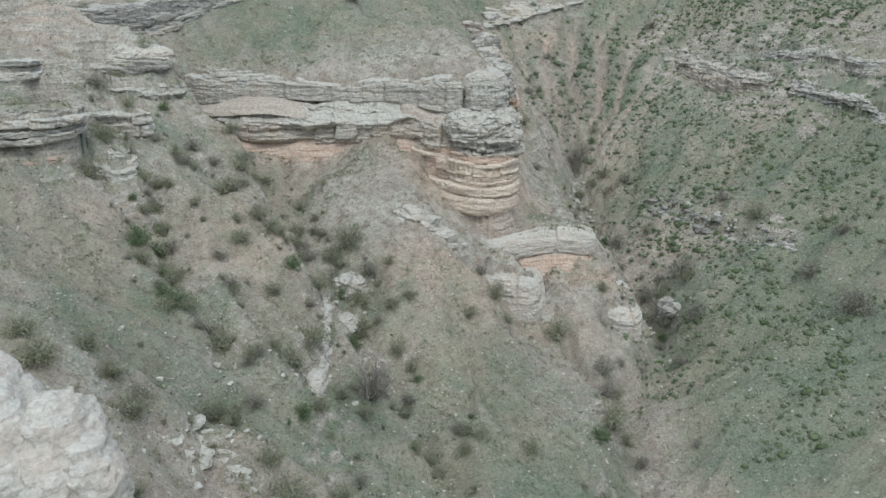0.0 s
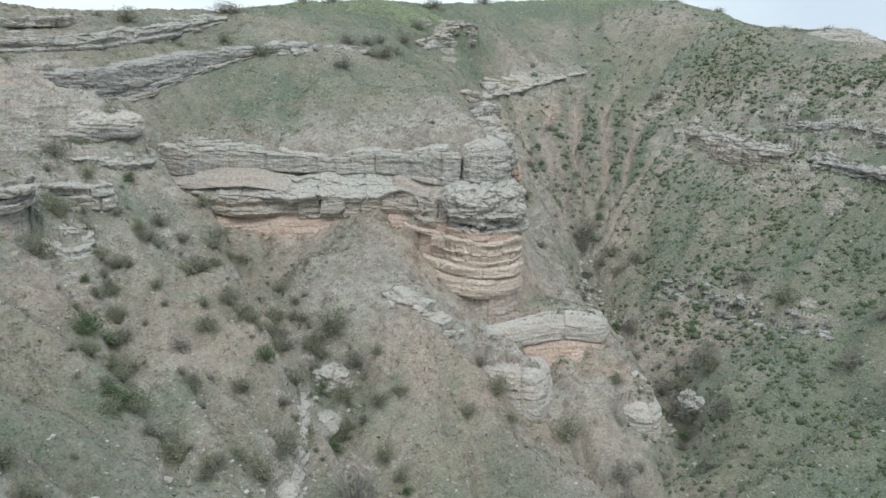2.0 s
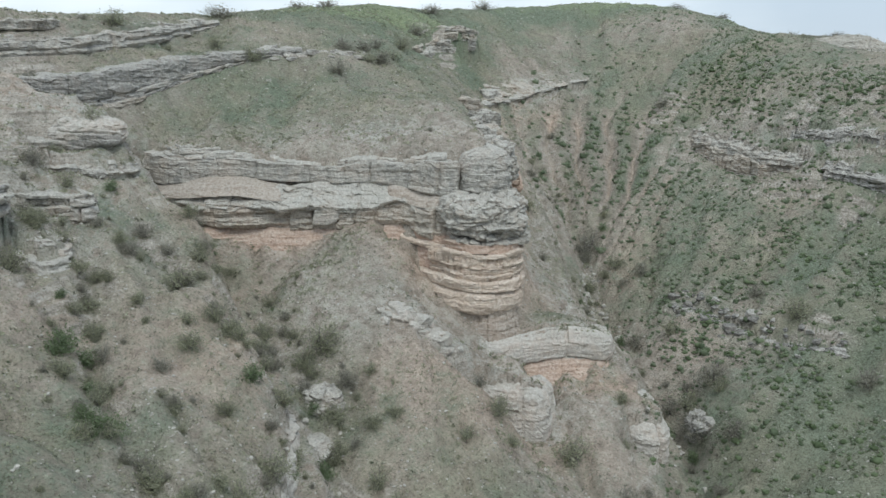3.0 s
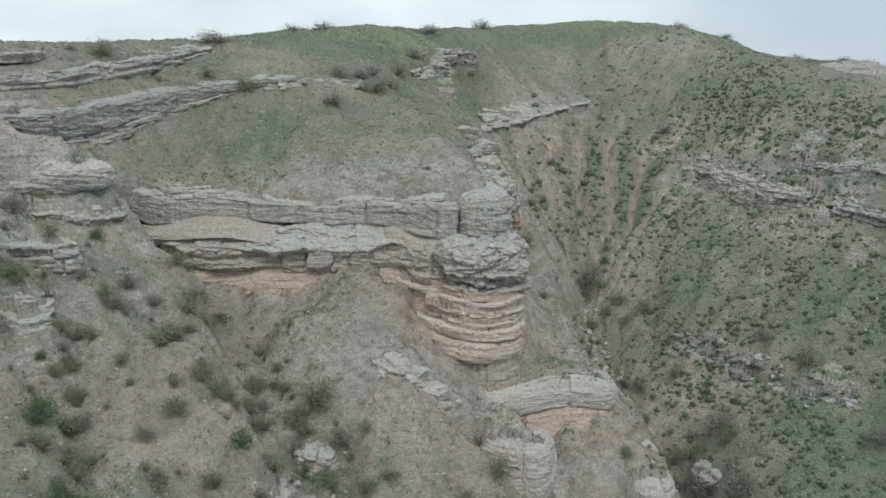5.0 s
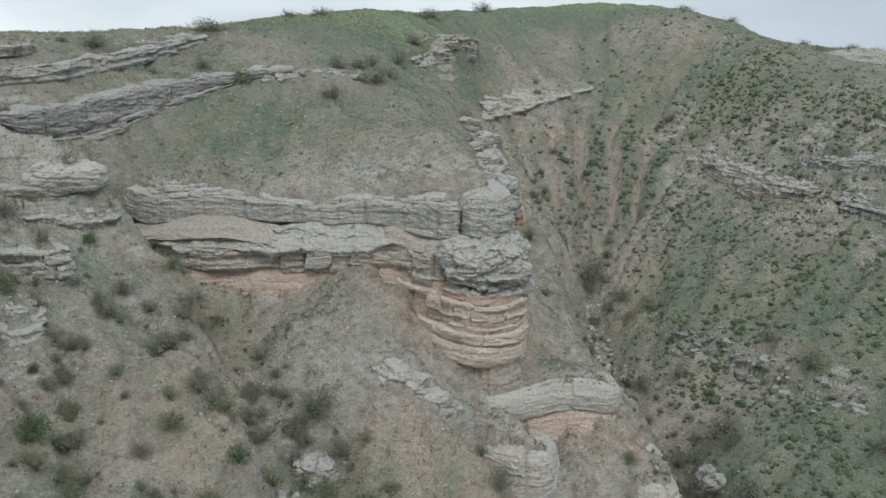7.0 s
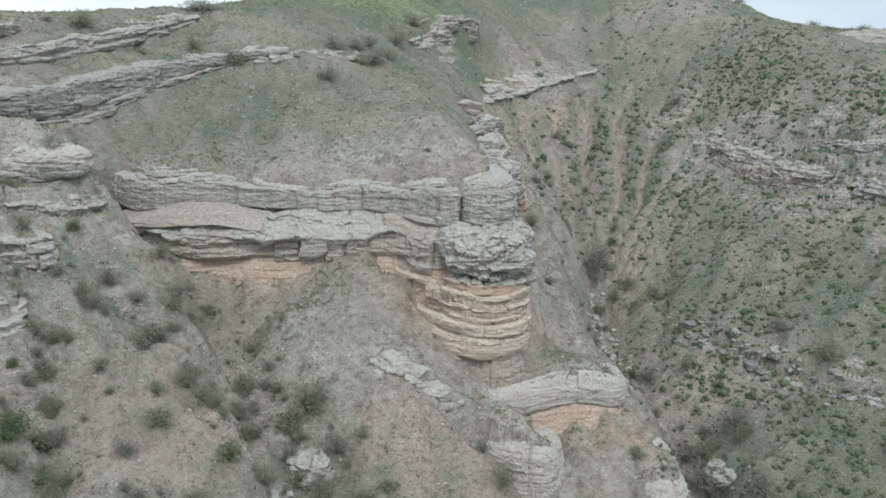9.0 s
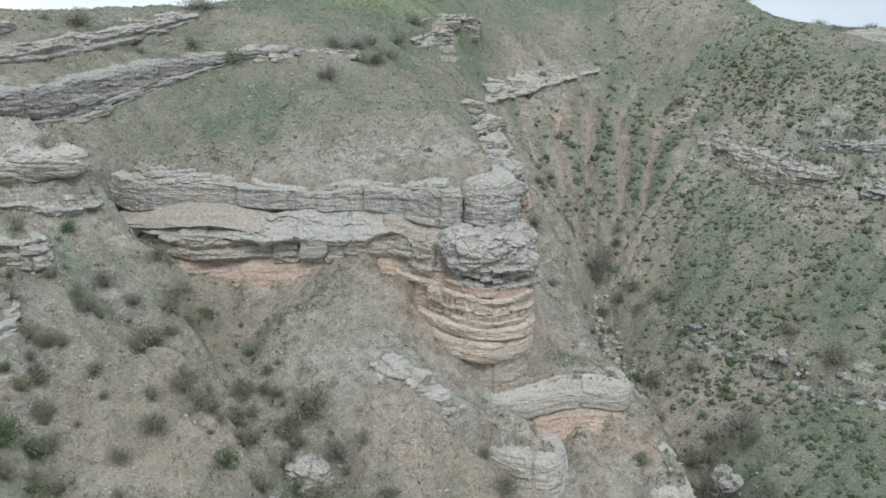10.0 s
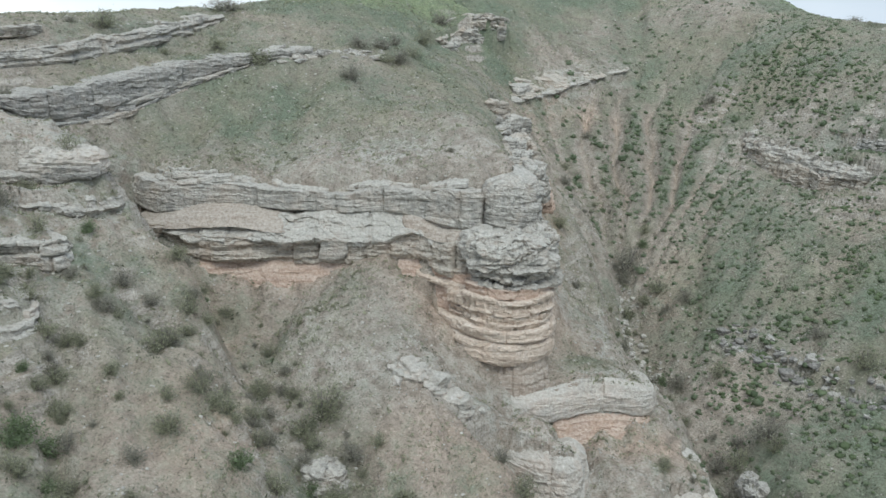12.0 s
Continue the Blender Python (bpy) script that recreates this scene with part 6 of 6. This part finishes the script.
KINDS = {
    "olive": [shrub("shrub", "olive green twiggy shrub on the dry slope", 300 + i, OLIVE, 0.5 + 0.07 * i, 1050, 0.022, 24, 0.08) for i in range(4)],
    "dull": [shrub("shrub", "grey brown half-bare shrub on stony ground", 310 + i, DULL, 0.42 + 0.07 * i, 950, 0.02, 26, 0.08) for i in range(4)],
    "green": [shrub("shrub", "fresh green leafy shrub in the gully", 320 + i, FRESH, 0.42 + 0.1 * i, 1000, 0.027, 18, 0.085) for i in range(2)],
    "bare": [shrub("shrub", "leafless grey shrub with fine tangled twigs", 330, DULL, 0.6, 500, 0.009, 70)],
}
SHRUBS = {
    "along the skyline": ("dull", [(-31.4, 66.0, 2.8), (-27.3, 71.2, 2.9), (-21.6, 84.6, 3.9), (-15.6, 93.5, 2.5), (-12.9, 95.5, 2.7), (4.9, 115.6, 3.3), (-1.6, 108, 3.2), (31.4, 120.5, 3), (36, 115.6, 2.1),
                                   (41, 104, 2.1), (41.6, 93.6, 2.0), (44.4, 93.4, 2.0), (-29.4, 70.6, 1.3)]),
    "on the upper slope": ("dull", [(-16.7, 74.9, 2.7), (-19.8, 74.7, 1.8), (-9.4, 79.6, 2.3), (-9.0, 72.7, 2.1), (-5.8, 79.1, 2.5), (-7.4, 80.6, 2.1), (-5.0, 83.1, 1.9), (-3.0, 95.3, 2.5), (-4.4, 86.7, 2.0),
                                    (1.9, 83.2, 1.4), (-22.7, 56.3, 1.8), (-21.9, 56.7, 1.5), (-23.2, 72.5, 1.1), (-29.4, 59.9, 1.7), (-1.1, 62.6, 0.7), (-11.6, 63.5, 0.6), (-6.5, 81.8, 1.6), (-6.9, 77.9, 1.5)]),
    "on the west slope": ("olive", [(-23.3, 42.5, 2.1), (-21.6, 45.9, 1.6), (-25.0, 50.2, 2.1), (-18.6, 50.1, 1.7), (-18.3, 47.4, 1.6), (-15.7, 47.3, 2.1), (-15.3, 50.4, 1.7), (-20.5, 45.0, 1.5), (-19.4, 43.2, 1.5),
                                    (-19.8, 42.1, 1.3), (-18.6, 41.5, 1.4), (-14.0, 43.1, 1.3), (-17.1, 50.2, 1.3), (-12.9, 44.7, 1.7), (-15.0, 56.5, 1.2), (-24.1, 46.7, 1.5), (-23.1, 45.8, 1.4), (-27.5, 44.1, 2.8),
                                    (-30.9, 56.5, 1.9), (-16.4, 53.9, 1.6), (-15.5, 48.1, 1.7)]),
    "in the west gully": ("green", [(-19.2, 39.2, 1.9), (-17.4, 37.6, 1.2), (-15.8, 34.0, 1.7), (-19.4, 38.7, 1.3), (-18.2, 39.8, 1.8), (-16.5, 34.6, 1.3)]),
    "in the bowl gully": ("olive", [(-12.9, 32.8, 2.3), (-10.0, 33.3, 1.4), (-8.4, 36.5, 2.5), (-8.9, 33.6, 2.2), (-10.9, 31.4, 1.3), (-8.8, 42.1, 1.9), (-7.6, 48.5, 2.9), (-8.5, 47.8, 2.1), (-5.8, 46.3, 2.1),
                                    (-6.3, 44.4, 1.9), (-12.2, 44.7, 2.0), (-13.5, 41.5, 1.8), (-11.7, 50.8, 1.5), (-10.9, 46.7, 1.4), (-7.9, 46.9, 1.8), (-8.9, 39.5, 1.1), (-12.3, 27.9, 1.5), (-8.8, 25.1, 1.6),
                                    (-7.3, 31.0, 1.6), (-7.5, 23.6, 2.2), (-11.0, 31.1, 1.3)]),
    "behind the cream outcrop": ("olive", [(-14.3, 22.6, 2.2), (-17.7, 21.9, 2.4), (-17.3, 25.7, 1.7), (-15.8, 24.5, 1.7), (-14.4, 24.4, 1.7), (-19.0, 23.3, 2.0), (-12.6, 18.1, 1.0)]),
    "on the spur": ("olive", [(-2.8, 43.8, 1.3), (2.1, 46.6, 1.3), (3.1, 45.2, 1.8), (1.3, 43.3, 1.3), (3.9, 43.9, 1.2), (7.8, 46.8, 2.6), (11.7, 52.0, 1.4), (6.9, 53.8, 1.0), (-4.4, 46.8, 1.2), (-2.0, 31.4, 1.1),
                              (10.4, 42.9, 2.5), (10.4, 38.3, 3.2), (10.5, 41.1, 2.0), (11.5, 38.8, 1.5)]),
    "on the east flank": ("dull", [(17.4, 54.2, 3.4), (18.7, 50.4, 2.4), (19.1, 56.3, 3.0), (15.1, 63.9, 2.1), (17.4, 62.2, 1.8), (26.6, 49.5, 2.2), (13.2, 76.4, 4.0), (12.5, 75.0, 2.1), (8.5, 83.1, 1.5),
                                   (23.5, 93.7, 2.2), (8.1, 68.1, 1.2), (23.5, 61.6, 1.6), (16.9, 70.9, 1.8), (15.4, 71.0, 1.8), (16.2, 56.6, 2.2), (17.3, 56.1, 2.2), (27.6, 44.0, 3.4), (25.0, 57.1, 2.2), (11.5, 93.0, 1.5),
                                   (15.0, 72.7, 1.9), (29.7, 51.9, 1.9)]),
    "at the gully mouth": ("bare", [(-4.7, 35.4, 3.8)]),
}
plant_rng = np.random.RandomState(77)
unused = {id(o): o for kind in KINDS.values() for o in kind}
for where, (kind, spots) in SHRUBS.items():
    for x, y, wide in spots:
        pool = KINDS[kind]
        if kind in ("olive", "dull") and plant_rng.rand() < 0.25:
            pool = KINDS["dull" if kind == "olive" else "olive"]
        model = pool[plant_rng.randint(len(pool))]
        ob = unused.pop(id(model), None) or copy_thing(model, Matrix())
        planted(ob, x, y, wide * (1.2 if where == "along the skyline" else 1.15), plant_rng.uniform(0, 360), 0.06, 0.6 if where == "along the skyline" else 0.9)
        ob["group"] = "shrubs " + where

for name, count, spread in (("bowl_gully", 84, 1.6), ("west_gully", 66, 1.7), ("main_gully", 70, 1.9), ("middle_rib", 36, 2.0)):
    run = smooth_line([q for q in LANDFORM[name] if q[1] > 20 and q[1] < 90], 0.5)
    for _ in range(count):
        x, y = run[plant_rng.randint(len(run)), :2] + plant_rng.normal(size=2) * spread
        pool = KINDS[("olive", "dull", "green")[plant_rng.choice(3, p=(0.5, 0.38, 0.12))]]
        ob = copy_thing(pool[plant_rng.randint(len(pool))], Matrix())
        planted(ob, x, y, 0.5 + 1.3 * plant_rng.rand() ** 1.6, plant_rng.uniform(0, 360))
        ob["group"] = "low shrubs along the gullies"


def scatter(count, box, density, rng):
    x0, x1, y0, y1 = box
    x, y = rng.uniform(x0, x1, count * 3), rng.uniform(y0, y1, count * 3)
    keep = rng.rand(count * 3) < density(x, y)
    x, y = x[keep][:count], y[keep][:count]
    return np.stack([x, y, ground_height(x, y)], 1)


def cushions(label, material, spots, wide, rng, leaves=30, leaf=0.13, flat=0.6, dome=False):
    """Many small leafy clumps that nobody could count."""
    n = len(spots)
    w = wide * np.exp(rng.normal(size=n) * 0.35)
    p = rng.normal(size=(n, leaves, 3))
    p /= np.linalg.norm(p, axis=2)[:, :, None]
    p *= rng.uniform(0.35, 1, (n, leaves, 1)) ** 0.5
    p[:, :, 2] = np.abs(p[:, :, 2]) * flat
    centres = (spots[:, None, :] + p * (w * 0.5)[:, None, None]).reshape(-1, 3)
    v, f = leaf_quads(centres, np.repeat(w * leaf, leaves), rng, 1.3, 0.6)
    if dome:
        bm = bmesh.new()
        bmesh.ops.create_icosphere(bm, subdivisions=1, radius=1)
        ball = np.array([q.co[:] for q in bm.verts])
        tri = np.array([[q.index for q in t.verts] for t in bm.faces])
        bm.free()
        k = len(ball)
        body = ball[None] * rng.uniform(0.62, 1.12, (n, k, 1)) * np.array([1, 1, flat])
        body = (spots[:, None, :] + body * (w * 0.42)[:, None, None]).reshape(-1, 3)
        shell = (tri[None] + (np.arange(n) * k)[:, None, None]).reshape(-1, 3)
        f = np.vstack([f[:, [0, 1, 2]], f[:, [0, 2, 3]]])
        v, f = np.vstack([v, body]), np.vstack([f, shell + len(v)])
    ob = adopt("tufts", raw_mesh("tufts", v, f), material, None, smooth=dome)
    return tagged(ob, label, "plants", kind="stuff")


def east_density(x, y):
    clump = np.clip(0.62 + 0.65 * fbm(x, y, None, 0.16, 3, 61) - 0.1 * wash_at(WASH_COARSE, x, y), 0.1, 1)
    flank = np.clip((x - 12.5 + 5 * fbm(x, y, None, 0.12, 3, 67)) / 7, 0, 1) * np.clip((126 - y) / 8, 0, 1)
    rill, zone = rill_stripes(x, y)
    crest = np.clip((ridge_top(x, y) - 5) / 5, 0, 1)
    return flank * clump * crest * (1 - zone * np.clip(1.8 * rill - 0.3, 0, 0.95))


def ridge_top(x, y):
    """Plan distance from the skyline ridge, in metres."""
    line = [(a, b) for a, b, _ in LANDFORM["skyline"] if a > 3]
    return np.where(y > 80, np.abs(line_distance(x, y, line)), 99)


def west_density(x, y):
    return np.clip(0.4 + 1.0 * fbm(x, y, None, 0.2, 3, 62), 0.08, 1) * (np.abs(ground_slope(x, y)) < 1.3)


def ground_slope(x, y):
    return np.hypot((base_height(x + 0.5, y) - base_height(x - 0.5, y)), (base_height(x, y + 0.5) - base_height(x, y - 0.5)))


cushions("dark green cushion plants dotting the flank", CUSHION, scatter(6600, (11, 52, 34, 124), lambda x, y: east_density(x, y) * np.clip(0.35 + (y - 42) / 30, 0.3, 1) * np.clip(1.15 - (y - 70) / 45, 0.25, 1), plant_rng), 0.35, plant_rng, 14, 0.12, 0.75, True)
cushions("dark shrubby tufts between the rills", CUSHION, scatter(560, (6, 26, 74, 104), lambda x, y: rill_stripes(x, y)[1] * (1 - rill_stripes(x, y)[0]) ** 3, plant_rng), 0.5, plant_rng, 16, 0.12, 0.75, True)
cushions("bright green herb patches on the flank", FRESH, scatter(3200, (13, 50, 34, 100), lambda x, y: east_density(x, y) * (fbm(x, y, None, 0.13, 2, 66) > 0.05), plant_rng), 0.42, plant_rng, 10, 0.12, 0.6, True)
cushions("small grey green tufts on stony soil", OLIVE, scatter(21000, (-36, 14, 14, 112), west_density, plant_rng), 0.24, plant_rng, 8, 0.18, 0.7)
cushions("dry grass wisps over the hillside", WISP, scatter(46000, (-42, 52, 12, 126), lambda x, y: 0.25 + 0.75 * grass_cover(x, y), plant_rng), 0.24, plant_rng, 4, 0.16, 0.8)


def stones(label, spots, size, rng, material):
    bm = bmesh.new()
    bmesh.ops.create_icosphere(bm, subdivisions=1, radius=1)
    base = np.array([v.co[:] for v in bm.verts])
    tri = np.array([[v.index for v in f.verts] for f in bm.faces])
    bm.free()
    n, k = len(spots), len(base)
    r = size * np.minimum(np.exp(rng.normal(size=n) * 0.55), 2.0)
    shape = base[None] * rng.uniform(0.6, 1.3, (n, k, 1)) * rng.uniform(0.55, 1.25, (n, 1, 3)) * np.array([1, 1, 0.7])
    v = (spots[:, None, :] + shape * r[:, None, None]).reshape(-1, 3)
    f = (tri[None] + (np.arange(n) * k)[:, None, None]).reshape(-1, 3)
    return tagged(adopt("stones", raw_mesh("stones", v, f), material, None), label, "stones", kind="stuff")


stones("loose pale stones scattered over the slopes", scatter(15000, (-40, 50, 12, 122), lambda x, y: 0.12 + 0.9 * chalk_cover(x, y) + 0.25 * (fbm(x, y, None, 0.25, 2, 71) > 0.2), plant_rng), 0.062, plant_rng, STONE)
stones("pale rubble in the main gully", scatter(420, (9, 16, 60, 78), lambda x, y: np.exp(-(line_distance(x, y, [q[:2] for q in LANDFORM["main_gully"][3:6]]) / 0.7) ** 2), plant_rng), 0.17, plant_rng, STONE)
stones("pale rubble in the gully beds", scatter(900, (-18, 18, 20, 76), lambda x, y: bump_at(x, y, 12.6, 67, 0.9, 7) + bump_at(x, y, 16, 52, 1.3, 3) + bump_at(x, y, -7, 41, 1.5, 6) + 0.7 * bump_at(x, y, -11, 30, 3, 3.5), plant_rng), 0.13, plant_rng, STONE)

# Low herbs and pale grit in patches along the contour, over the bare mounds and spurs.
herb_rng = np.random.RandomState(77)


def herb_density(x, y):
    patch = np.clip(2.2 * fbm(x * 0.6, y * 1.6, None, 0.22, 3, 83) - 0.15, 0, 1)
    return patch * west_density(x, y)


cushions("low olive herbs in patches on bare soil", OLIVE, scatter(5200, (-30, 14, 22, 78), herb_density, herb_rng), 0.4, herb_rng, 12, 0.14, 0.55)
stones("pale grit in patches on the bare mounds", scatter(5200, (-30, 14, 22, 78), lambda x, y: np.clip(1.8 * fbm(x, y, None, 0.3, 3, 84) - 0.05, 0, 1), herb_rng), 0.05, herb_rng, STONE)
